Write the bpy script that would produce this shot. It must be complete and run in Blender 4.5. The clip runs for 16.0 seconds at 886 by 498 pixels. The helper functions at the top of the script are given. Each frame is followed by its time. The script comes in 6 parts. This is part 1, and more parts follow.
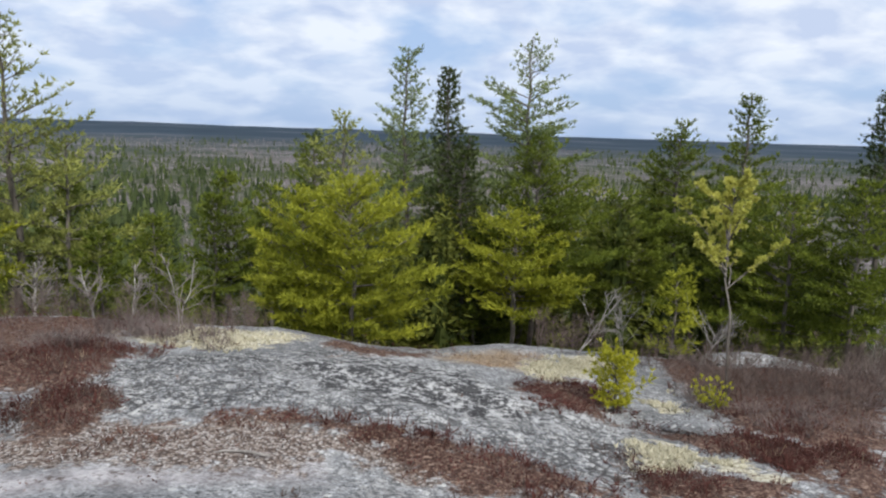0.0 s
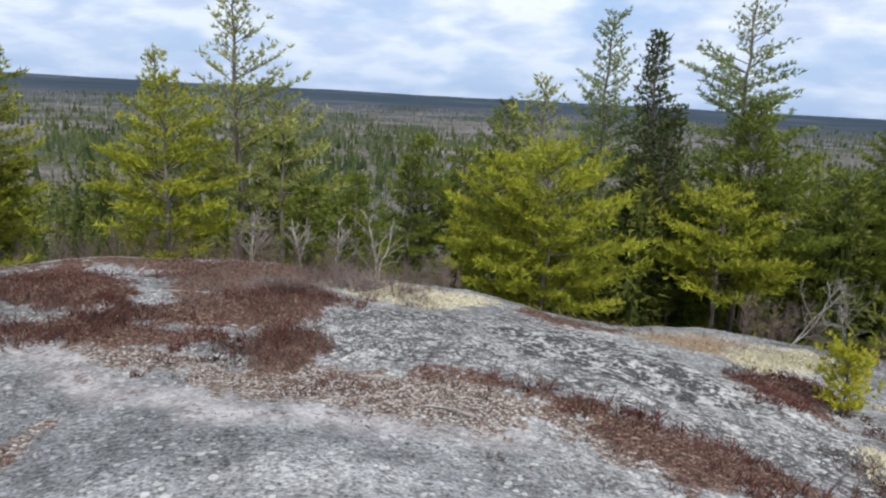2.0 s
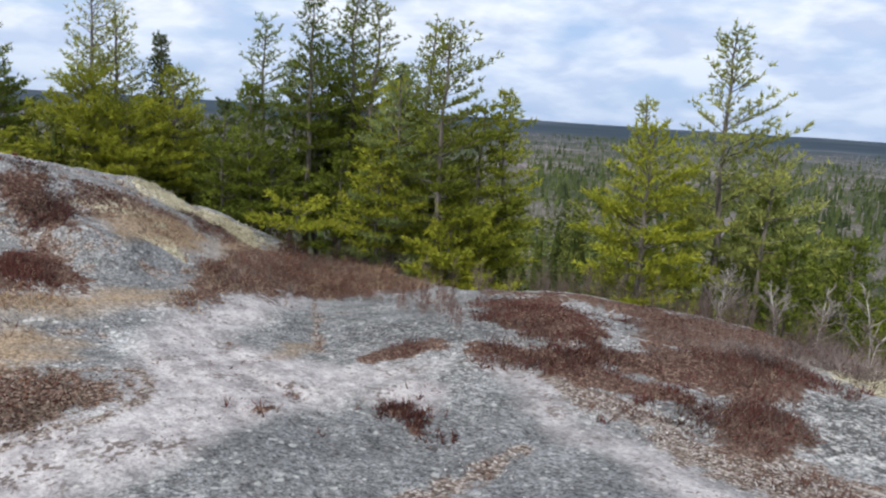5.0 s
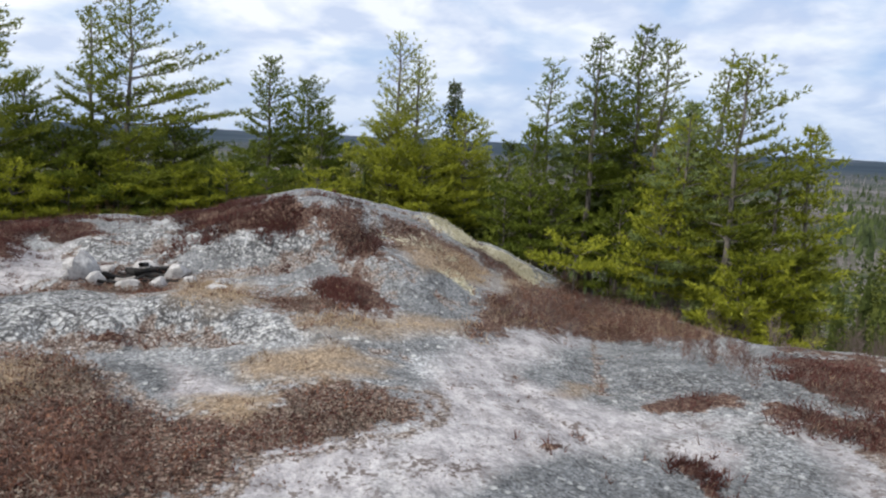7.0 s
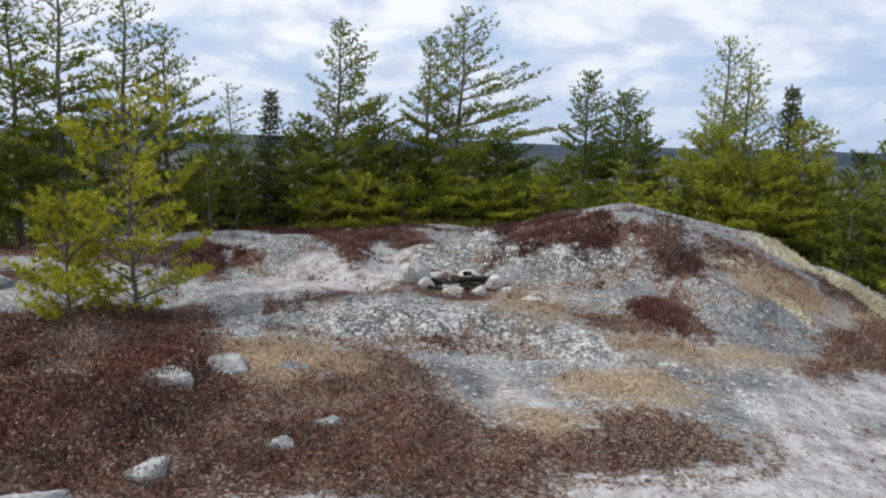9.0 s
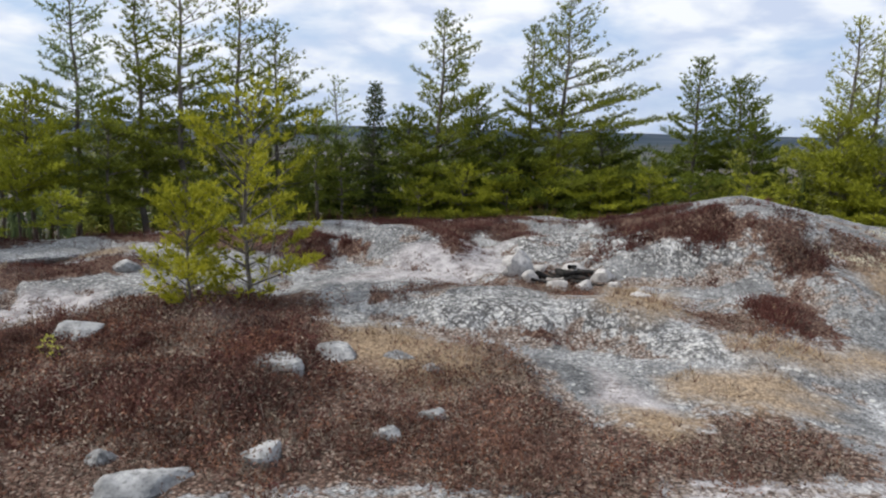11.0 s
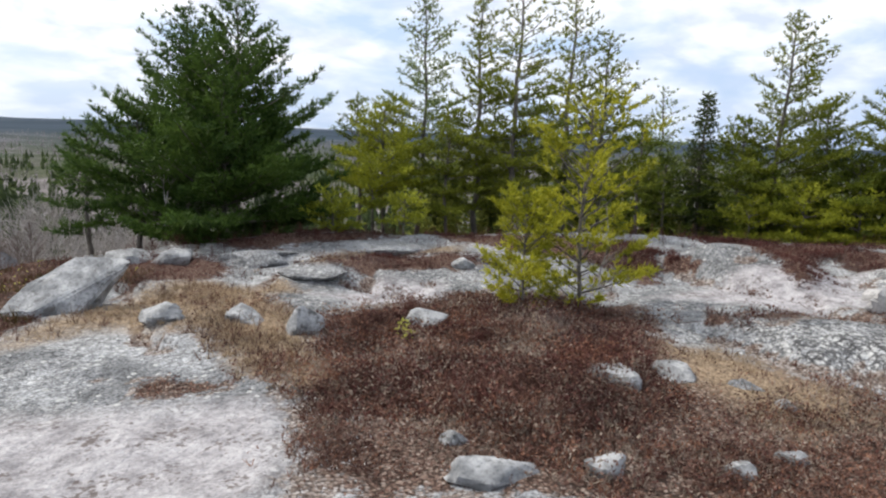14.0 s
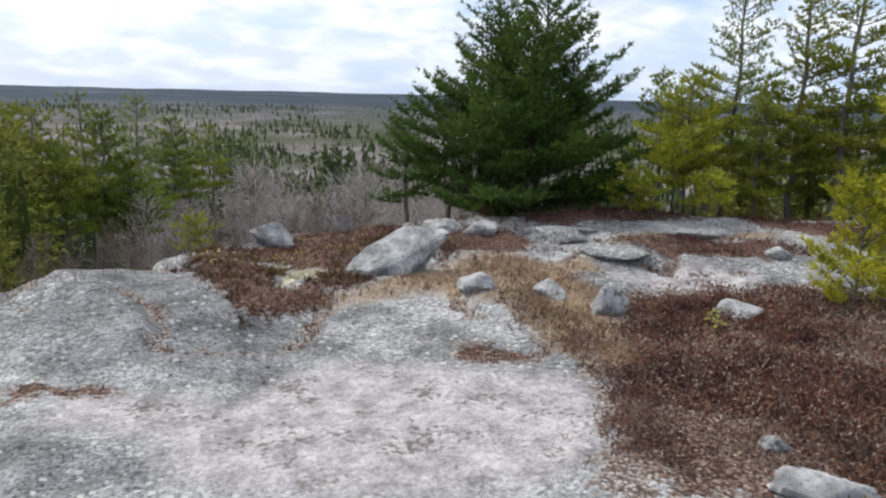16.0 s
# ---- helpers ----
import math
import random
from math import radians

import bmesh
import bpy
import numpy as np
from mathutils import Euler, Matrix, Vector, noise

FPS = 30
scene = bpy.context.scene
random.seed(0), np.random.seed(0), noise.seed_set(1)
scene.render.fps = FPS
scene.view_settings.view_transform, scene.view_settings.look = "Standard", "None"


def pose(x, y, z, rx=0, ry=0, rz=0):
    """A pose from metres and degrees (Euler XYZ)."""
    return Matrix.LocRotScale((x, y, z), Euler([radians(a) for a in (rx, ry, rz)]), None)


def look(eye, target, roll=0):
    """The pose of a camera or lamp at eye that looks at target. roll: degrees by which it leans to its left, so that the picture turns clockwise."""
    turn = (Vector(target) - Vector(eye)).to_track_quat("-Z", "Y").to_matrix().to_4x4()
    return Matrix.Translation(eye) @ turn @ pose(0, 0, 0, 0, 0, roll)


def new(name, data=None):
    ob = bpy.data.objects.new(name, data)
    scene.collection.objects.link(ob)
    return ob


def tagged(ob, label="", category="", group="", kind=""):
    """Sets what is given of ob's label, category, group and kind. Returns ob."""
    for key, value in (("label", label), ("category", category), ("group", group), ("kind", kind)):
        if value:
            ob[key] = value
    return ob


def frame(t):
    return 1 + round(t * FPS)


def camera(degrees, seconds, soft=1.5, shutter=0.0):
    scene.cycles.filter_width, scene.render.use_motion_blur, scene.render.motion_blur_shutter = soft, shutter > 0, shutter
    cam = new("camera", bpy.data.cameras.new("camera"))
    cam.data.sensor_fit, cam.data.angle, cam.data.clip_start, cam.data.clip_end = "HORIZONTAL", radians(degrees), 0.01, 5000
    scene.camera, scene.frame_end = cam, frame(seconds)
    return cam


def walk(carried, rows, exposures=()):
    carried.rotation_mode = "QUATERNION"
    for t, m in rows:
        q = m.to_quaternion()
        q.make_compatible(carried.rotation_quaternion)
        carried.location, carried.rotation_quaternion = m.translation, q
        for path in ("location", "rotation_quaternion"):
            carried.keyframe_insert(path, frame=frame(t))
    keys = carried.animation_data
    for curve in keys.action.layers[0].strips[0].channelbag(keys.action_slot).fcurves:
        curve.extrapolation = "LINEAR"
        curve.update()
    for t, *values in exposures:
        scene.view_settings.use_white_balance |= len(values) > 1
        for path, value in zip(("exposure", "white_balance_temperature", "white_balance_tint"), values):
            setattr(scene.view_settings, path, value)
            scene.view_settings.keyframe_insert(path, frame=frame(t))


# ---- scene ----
cam = camera(63.6, 16.0, soft=2.2)
PATH = [
    (0, -0.000, 0.000, 1.650, -0.00, -9.33, 1.92),
    (0.5, -0.056, 0.044, 1.627, 3.52, -10.42, 1.77),
    (1, -0.101, 0.071, 1.597, 6.20, -11.39, 1.76),
    (1.5, -0.171, 0.085, 1.589, 10.37, -12.16, 2.23),
    (2, -0.235, 0.118, 1.565, 13.99, -12.14, 3.02),
    (2.5, -0.311, 0.157, 1.577, 18.51, -10.92, 3.97),
    (3, -0.356, 0.080, 1.622, 24.35, -11.34, 4.98),
    (3.5, -0.372, 0.086, 1.624, 28.99, -11.15, 4.81),
    (4, -0.419, 0.156, 1.594, 40.41, -12.23, 6.02),
    (4.2, -0.417, 0.163, 1.603, 42.74, -12.06, 5.12),
    (6.3, -0.553, 0.102, 1.581, 64.45, -9.37, 2.93),
    (6.5, -0.538, 0.068, 1.623, 67.08, -9.21, 2.26),
    (7, -0.530, 0.008, 1.598, 71.51, -8.70, 2.82),
    (7.5, -0.523, 0.010, 1.636, 76.40, -9.54, 2.23),
    (8, -0.521, 0.023, 1.638, 82.95, -9.61, 2.62),
    (8.5, -0.564, 0.008, 1.622, 88.50, -9.74, 3.17),
    (9, -0.626, -0.065, 1.614, 96.01, -8.65, 1.70),
    (9.2, -0.668, -0.094, 1.600, 97.91, -8.86, 1.60),
    (11.3, -0.669, -0.155, 1.618, 105.84, -9.01, 1.03),
    (11.5, -0.675, -0.184, 1.583, 107.83, -8.32, 0.64),
    (12, -0.698, -0.245, 1.559, 112.89, -8.20, 0.57),
    (12.5, -0.702, -0.298, 1.602, 117.44, -9.14, 1.16),
    (13, -0.677, -0.350, 1.556, 121.28, -8.66, 1.64),
    (13.5, -0.658, -0.379, 1.552, 124.20, -8.93, 2.24),
    (14, -0.608, -0.428, 1.561, 127.66, -9.22, 2.16),
    (14.5, -0.577, -0.484, 1.591, 133.09, -10.15, 1.95),
    (15, -0.518, -0.527, 1.603, 139.90, -10.49, 2.23),
    (15.5, -0.473, -0.542, 1.606, 145.28, -11.18, 1.66),
    (16, -0.408, -0.521, 1.626, 150.09, -12.15, 1.49),
]
walk(cam, [(t, pose(x, y, z) @ Matrix.Rotation(radians(yaw), 4, "Z") @ pose(0, 0, 0, 90 + pitch) @ pose(0, 0, 0, 0, 0, roll)) for t, x, y, z, yaw, pitch, roll in PATH],
     [(0.0, -0.05, 6500, 10), (1.5, 0.06, 6500, 10), (3.0, 0.04, 6500, 10), (7.0, 0.0, 6540, 10), (9.0, -0.10, 6580, 10), (12.5, 0.05, 6680, 10), (14.5, 0.17, 6660, 10), (16.0, 0.12, 6620, 10)])

# ---- sky, sun ----
SUN_UP, SUN_YAW = 48.0, 200.0  # height, and degrees to the left of north
world = bpy.data.worlds.new("sky")
scene.world = world
world.use_nodes = True
wn, wl = world.node_tree.nodes, world.node_tree.links
wn.clear()


def wnode(kind, **values):
    n = wn.new(kind)
    for k, v in values.items():
        n.inputs[k].default_value = v
    return n


w_out, w_bg = wn.new("ShaderNodeOutputWorld"), wn.new("ShaderNodeBackground")
w_sky = wn.new("ShaderNodeTexSky")
w_sky.sky_type, w_sky.sun_disc = "NISHITA", False
w_sky.sun_elevation, w_sky.sun_rotation = radians(SUN_UP), radians(-SUN_YAW)
w_sky.air_density, w_sky.dust_density, w_sky.ozone_density = 1.0, 1.5, 1.0
w_co, w_sep, w_lift, w_div = wn.new("ShaderNodeTexCoord"), wn.new("ShaderNodeSeparateXYZ"), wn.new("ShaderNodeMath"), wn.new("ShaderNodeVectorMath")
wl.new(w_co.outputs["Generated"], w_sep.inputs[0])
w_lift.operation = "MAXIMUM"
w_add = wn.new("ShaderNodeMath")
w_add.operation, w_add.inputs[1].default_value = "ADD", 0.30
w_lift.inputs[1].default_value = 0.0
wl.new(w_sep.outputs["Z"], w_lift.inputs[0])
wl.new(w_lift.outputs[0], w_add.inputs[0])
w_flat = wn.new("ShaderNodeCombineXYZ")
for axis in "XY":
    d = wn.new("ShaderNodeMath")
    d.operation = "DIVIDE"
    wl.new(w_sep.outputs[axis], d.inputs[0])
    wl.new(w_add.outputs[0], d.inputs[1])
    wl.new(d.outputs[0], w_flat.inputs[axis])
w_noise = wnode("ShaderNodeTexNoise", Scale=2.3, Detail=9.0, Roughness=0.5, Distortion=0.2)
w_shape = wnode("ShaderNodeTexNoise", Scale=4.2, Detail=7.0, Roughness=0.5, Distortion=0.2)
wl.new(w_flat.outputs[0], w_noise.inputs["Vector"])
wl.new(w_flat.outputs[0], w_shape.inputs["Vector"])
w_ramp, w_tone = wn.new("ShaderNodeValToRGB"), wn.new("ShaderNodeValToRGB")
w_ramp.color_ramp.elements[0].position, w_ramp.color_ramp.elements[1].position = 0.34, 0.51
w_tone.color_ramp.elements[0].position, w_tone.color_ramp.elements[1].position = 0.39, 0.58
w_tone.color_ramp.elements[0].color, w_tone.color_ramp.elements[1].color = (0.66, 0.735, 0.89, 1), (1.0, 1.015, 1.04, 1)
wl.new(w_noise.outputs["Fac"], w_ramp.inputs[0])
wl.new(w_shape.outputs["Fac"], w_tone.inputs[0])
w_gain = wn.new("ShaderNodeVectorMath")
w_gain.operation = "SCALE"
w_gain.inputs["Scale"].default_value = 0.10
wl.new(w_sky.outputs[0], w_gain.inputs[0])
# Thin high cloud over the blue.
w_veil = wn.new("ShaderNodeMix")
w_veil.data_type = "RGBA"
w_veil.inputs[0].default_value, w_veil.inputs[7].default_value = 0.78, (0.55, 0.70, 0.95, 1)
wl.new(w_gain.outputs[0], w_veil.inputs[6])
w_mix = wn.new("ShaderNodeMix")
w_mix.data_type = "RGBA"
# Clouds thin out towards the horizon.
w_fade, w_cover = wn.new("ShaderNodeMapRange"), wn.new("ShaderNodeMath")
w_fade.inputs[1].default_value, w_fade.inputs[2].default_value, w_fade.inputs[3].default_value, w_fade.inputs[4].default_value = 0.0, 0.12, 0.35, 1.0
w_cover.operation = "MULTIPLY"
wl.new(w_sep.outputs["Z"], w_fade.inputs[0])
wl.new(w_ramp.outputs[0], w_cover.inputs[0])
wl.new(w_fade.outputs[0], w_cover.inputs[1])
wl.new(w_cover.outputs[0], w_mix.inputs[0])
wl.new(w_veil.outputs[2], w_mix.inputs[6])
wl.new(w_tone.outputs[0], w_mix.inputs[7])
# The cloud is brighter round the sun.
w_dot, w_near, w_side, w_bright = wn.new("ShaderNodeVectorMath"), wn.new("ShaderNodeMapRange"), wn.new("ShaderNodeMix"), wn.new("ShaderNodeVectorMath")
w_dot.operation, w_bright.operation, w_side.data_type = "DOT_PRODUCT", "MULTIPLY", "RGBA"
w_dot.inputs[1].default_value = (-math.sin(radians(SUN_YAW)) * math.cos(radians(SUN_UP)), math.cos(radians(SUN_YAW)) * math.cos(radians(SUN_UP)), math.sin(radians(SUN_UP)))
w_near.inputs[1].default_value, w_near.inputs[2].default_value = -0.5, 1.0
w_side.inputs[6].default_value, w_side.inputs[7].default_value = (0.88, 0.94, 1.03, 1), (1.24, 1.21, 1.16, 1)
wl.new(w_co.outputs["Generated"], w_dot.inputs[0])
wl.new(w_dot.outputs["Value"], w_near.inputs[0])
wl.new(w_near.outputs[0], w_side.inputs[0])
wl.new(w_mix.outputs[2], w_bright.inputs[0])
wl.new(w_side.outputs[2], w_bright.inputs[1])
wl.new(w_bright.outputs[0], w_bg.inputs["Color"])
wl.new(w_bg.outputs[0], w_out.inputs[0])
w_bg.inputs["Strength"].default_value = 1.0

sun = new("sun", bpy.data.lights.new("sun", "SUN"))
sun.data.energy, sun.data.angle, sun.data.color = 3.2, radians(3.0), (1.0, 0.95, 0.86)
sun_from = Vector((-math.sin(radians(SUN_YAW)) * math.cos(radians(SUN_UP)), math.cos(radians(SUN_YAW)) * math.cos(radians(SUN_UP)), math.sin(radians(SUN_UP))))
sun.matrix_world = look(sun_from * 50, (0, 0, 0))


# ---- materials ----
def material(name):
    m = bpy.data.materials.new(name)
    m.use_nodes = True
    t = m.node_tree
    return m, t, t.nodes["Principled BSDF"]


def node(t, kind, **values):
    n = t.nodes.new(kind)
    for k, v in values.items():
        n.inputs[k].default_value = v
    return n


def ramp(t, source, *stops):
    n = t.nodes.new("ShaderNodeValToRGB")
    e = n.color_ramp.elements
    while len(e) < len(stops):
        e.new(0.5)
    for el, (p, c) in zip(e, stops):
        el.position, el.color = p, (*c, 1) if len(c) == 3 else (c[0], c[0], c[0], 1)
    t.links.new(source, n.inputs[0])
    return n.outputs[0]


def blend(t, fac, a, b, kind="MIX"):
    n = t.nodes.new("ShaderNodeMix")
    n.data_type, n.blend_type = "RGBA", kind
    for socket, v in ((n.inputs[0], fac), (n.inputs[6], a), (n.inputs[7], b)):
        if isinstance(v, (int, float)):
            socket.default_value = v
        elif isinstance(v, tuple):
            socket.default_value = (*v, 1)
        else:
            t.links.new(v, socket)
    return n.outputs[2]


def noise_at(t, coord, scale, detail=6.0, rough=0.6):
    n = node(t, "ShaderNodeTexNoise", Scale=scale, Detail=detail, Roughness=rough)
    t.links.new(coord, n.inputs["Vector"])
    return n.outputs["Fac"]


def bumped(t, bsdf, height, distance, strength=1.0):
    b = node(t, "ShaderNodeBump", Distance=distance, Strength=strength)
    t.links.new(height, b.inputs["Height"])
    t.links.new(b.outputs[0], bsdf.inputs["Normal"])


def rock_colour(t, co, crust=None):
    """Coarse grey granite, pitted, under specks and rosettes of grey, white and black lichen."""
    base = ramp(t, noise_at(t, co, 1.1, 6, 0.6), (0.34, (0.145, 0.150, 0.159)), (0.46, (0.22, 0.227, 0.239)), (0.56, (0.295, 0.303, 0.316)), (0.66, (0.385, 0.392, 0.403)))
    grain = blend(t, 1.0, ramp(t, noise_at(t, co, 26, 2, 0.5), (0.30, (0.42,)), (0.43, (0.88,)), (0.55, (1.04,)), (0.70, (1.40,))), ramp(t, noise_at(t, co, 62, 2, 0.5), (0.33, (0.22,)), (0.44, (0.90,)), (0.56, (1.06,)), (0.68, (1.6,))), "MULTIPLY")
    base = blend(t, 0.9, base, grain, "MULTIPLY")
    stain = ramp(t, noise_at(t, co, 3.2, 6, 0.65), (0.36, (0.62,)), (0.50, (0.95,)), (0.64, (1.18,)))
    base = blend(t, 1.0, base, stain, "MULTIPLY")
    zone = ramp(t, noise_at(t, co, 0.55, 5, 0.6), (0.44, (0.0,)), (0.60, (0.55,)))
    if crust:
        zone = blend(t, 1.0, zone, ramp(t, crust, (0.05, (0.0,)), (0.7, (0.9,))), "LIGHTEN")
    # round pale rosettes, each of its own size
    dots = node(t, "ShaderNodeTexVoronoi", Scale=24.0, Randomness=1.0)
    t.links.new(co, dots.inputs["Vector"])
    pick = t.nodes.new("ShaderNodeSeparateColor")
    t.links.new(dots.outputs["Color"], pick.inputs[0])
    reach = node(t, "ShaderNodeMath")
    reach.operation, reach.inputs[1].default_value = "MULTIPLY", 0.55
    t.links.new(ramp(t, pick.outputs[0], (0.76, (0.0,)), (1.0, (1.0,))), reach.inputs[0])
    on = node(t, "ShaderNodeMath")
    on.operation = "LESS_THAN"
    t.links.new(dots.outputs["Distance"], on.inputs[0])
    t.links.new(reach.outputs[0], on.inputs[1])
    base = blend(t, blend(t, 1.0, on.outputs[0], (0.7, 0.7, 0.7), "MULTIPLY"), base, (0.54, 0.55, 0.54))
    # pale crusts first, black specks over them
    white = ramp(t, blend(t, 0.55, noise_at(t, co, 11.0, 5, 0.68), noise_at(t, co, 34, 4, 0.7)), (0.49, (0.0,)), (0.55, (0.75,)))
    base = blend(t, blend(t, 1.0, white, blend(t, 0.12, zone, (1.0, 1.0, 1.0)), "MULTIPLY"), base, (0.52, 0.52, 0.515))
    patchy = blend(t, 0.6, noise_at(t, co, 10.0, 5, 0.68), noise_at(t, co, 36, 5, 0.72))
    black = blend(t, 1.0, ramp(t, patchy, (0.485, (0.0,)), (0.535, (0.88,))), blend(t, 0.10, zone, (1.0, 1.0, 1.0)), "MULTIPLY")
    base = blend(t, black, base, (0.05, 0.05, 0.052))
    # the crust is cracked into plates
    bent = node(t, "ShaderNodeVectorMath")
    bent.operation = "MULTIPLY_ADD"
    bent.inputs[1].default_value = (0.10, 0.10, 0.10)
    wobble = node(t, "ShaderNodeTexNoise", Scale=9.0, Detail=3.0)
    t.links.new(co, wobble.inputs["Vector"])
    t.links.new(wobble.outputs["Color"], bent.inputs[0])
    t.links.new(co, bent.inputs[2])
    cracks = node(t, "ShaderNodeTexVoronoi", Scale=11.0, Randomness=1.0)
    cracks.feature = "DISTANCE_TO_EDGE"
    t.links.new(bent.outputs[0], cracks.inputs["Vector"])
    lines = blend(t, 1.0, ramp(t, cracks.outputs["Distance"], (0.03, (0.9,)), (0.10, (0.0,))), ramp(t, noise_at(t, co, 3.0, 4, 0.6), (0.44, (0.0,)), (0.54, (1.0,))), "MULTIPLY")
    return blend(t, blend(t, 1.0, lines, blend(t, 0.12, zone, (1.0, 1.0, 1.0)), "MULTIPLY"), base, (0.045, 0.044, 0.045))


def ground_material():
    m, t, b = material("hilltop_ground")
    co = t.nodes.new("ShaderNodeNewGeometry").outputs["Position"]
    cover, other = t.nodes.new("ShaderNodeVertexColor"), t.nodes.new("ShaderNodeVertexColor")
    cover.layer_name, other.layer_name = "cover", "cover_two"
    sep, sep2 = t.nodes.new("ShaderNodeSeparateColor"), t.nodes.new("ShaderNodeSeparateColor")
    t.links.new(cover.outputs[0], sep.inputs[0])
    t.links.new(other.outputs[0], sep2.inputs[0])
    heath, grass, lichen = sep.outputs
    sand, litter, wild = sep2.outputs
    gravel = other.outputs["Alpha"]
    colour = rock_colour(t, co, cover.outputs["Alpha"])
    ragged = noise_at(t, co, 9, 7, 0.75)
    third = t.nodes.new("ShaderNodeVertexColor")
    third.layer_name = "cover_three"
    sep3 = t.nodes.new("ShaderNodeSeparateColor")
    t.links.new(third.outputs[0], sep3.inputs[0])
    fine = blend(t, 0.5, noise_at(t, co, 34, 2, 0.5), noise_at(t, co, 75, 2, 0.5))

    def soft(mask):
        """The mask with a wide, broken edge."""
        broken = blend(t, 0.5, mask, ragged, "OVERLAY")
        return blend(t, 1.0, ramp(t, broken, (0.12, (0.0,)), (0.80, (0.95,))), ramp(t, mask, (0.0, (0.0,)), (0.3, (1.0,))), "MULTIPLY")

    def edge(mask):
        """The mask's edge, frayed by noise."""
        a = t.nodes.new("ShaderNodeMath")
        a.operation = "MULTIPLY_ADD"
        a.inputs[1].default_value, a.inputs[2].default_value = 2.2, -1.1
        t.links.new(ragged, a.inputs[0])
        s = t.nodes.new("ShaderNodeMath")
        s.operation = "ADD"
        t.links.new(a.outputs[0], s.inputs[0])
        t.links.new(mask, s.inputs[1])
        inside = ramp(t, mask, (0.02, (0.0,)), (0.25, (1.0,)))
        return blend(t, 1.0, ramp(t, s.outputs[0], (0.40, (0.0,)), (0.62, (1.0,))), inside, "MULTIPLY")

    # dark grey lichen on the bare rock
    colour = blend(t, soft(sep3.outputs[0]), colour, blend(t, 1.0, colour, (0.72, 0.73, 0.74), "MULTIPLY"))
    flakes = ramp(t, blend(t, 0.4, noise_at(t, co, 20, 5, 0.7), noise_at(t, co, 7, 4, 0.6)), (0.47, (0.0,)), (0.53, (0.85,)))
    colour = blend(t, blend(t, 1.0, soft(sep3.outputs[1]), flakes, "MULTIPLY"), colour, (0.47, 0.475, 0.48))
    streaks = ramp(t, blend(t, 0.45, noise_at(t, co, 24, 5, 0.72), noise_at(t, co, 6, 4, 0.6)), (0.475, (0.0,)), (0.52, (0.95,)))
    colour = blend(t, blend(t, 1.0, soft(sep3.outputs[1]), streaks, "MULTIPLY"), colour, (0.035, 0.035, 0.038))
    worn = ramp(t, noise_at(t, co, 6.5, 7, 0.66), (0.36, (0.225, 0.213, 0.223)), (0.48, (0.345, 0.330, 0.343)), (0.60, (0.455, 0.440, 0.453)))
    colour = blend(t, soft(sand), colour, blend(t, 0.7, worn, ramp(t, fine, (0.34, (0.45,)), (0.44, (0.90,)), (0.52, (1.0,)), (0.64, (1.25,))), "MULTIPLY"))
    crumbs = ramp(t, blend(t, 0.5, noise_at(t, co, 30, 3, 0.55), noise_at(t, co, 3.5, 4, 0.6)), (0.55, (0.0,)), (0.60, (0.85,)))
    colour = blend(t, blend(t, 1.0, crumbs, soft(sand), "MULTIPLY"), colour, (0.085, 0.062, 0.052))
    cells = node(t, "ShaderNodeTexVoronoi", Scale=55.0, Randomness=1.0)
    t.links.new(co, cells.inputs["Vector"])
    tint = t.nodes.new("ShaderNodeSeparateColor")
    t.links.new(cells.outputs["Color"], tint.inputs[0])
    pebble = ramp(t, tint.outputs[0], (0.0, (0.10, 0.075, 0.065)), (0.35, (0.19, 0.155, 0.135)), (0.65, (0.27, 0.235, 0.215)), (0.95, (0.38, 0.35, 0.335)))
    pebble = blend(t, ramp(t, cells.outputs["Distance"], (0.45, (0.0,)), (0.75, (0.85,))), pebble, (0.05, 0.038, 0.034))
    colour = blend(t, edge(gravel), colour, pebble)
    leafy_floor = ramp(t, tint.outputs[1], (0.0, (0.045, 0.028, 0.022)), (0.5, (0.15, 0.10, 0.082)), (0.8, (0.20, 0.145, 0.12)), (1.0, (0.30, 0.25, 0.22)))
    leafy_floor = blend(t, ramp(t, cells.outputs["Distance"], (0.4, (0.0,)), (0.75, (0.8,))), leafy_floor, (0.03, 0.022, 0.018))
    colour = blend(t, edge(litter), colour, leafy_floor)
    colour = blend(t, edge(lichen), colour, ramp(t, fine, (0.38, (0.20, 0.175, 0.13)), (0.6, (0.60, 0.575, 0.46))))
    colour = blend(t, soft(grass), colour, ramp(t, fine, (0.36, (0.10, 0.072, 0.052)), (0.5, (0.25, 0.185, 0.125)), (0.66, (0.42, 0.325, 0.225))))
    colour = blend(t, edge(heath), colour, ramp(t, fine, (0.35, (0.028, 0.016, 0.014)), (0.52, (0.10, 0.062, 0.05)), (0.66, (0.27, 0.20, 0.16))))
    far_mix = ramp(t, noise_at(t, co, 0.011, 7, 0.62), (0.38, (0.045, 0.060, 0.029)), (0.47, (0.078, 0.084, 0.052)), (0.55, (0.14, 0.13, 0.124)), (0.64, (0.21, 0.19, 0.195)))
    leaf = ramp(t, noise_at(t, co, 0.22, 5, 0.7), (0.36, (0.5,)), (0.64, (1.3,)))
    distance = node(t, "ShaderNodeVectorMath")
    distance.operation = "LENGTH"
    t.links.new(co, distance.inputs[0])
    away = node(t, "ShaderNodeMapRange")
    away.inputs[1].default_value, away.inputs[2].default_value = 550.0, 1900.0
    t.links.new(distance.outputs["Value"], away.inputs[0])
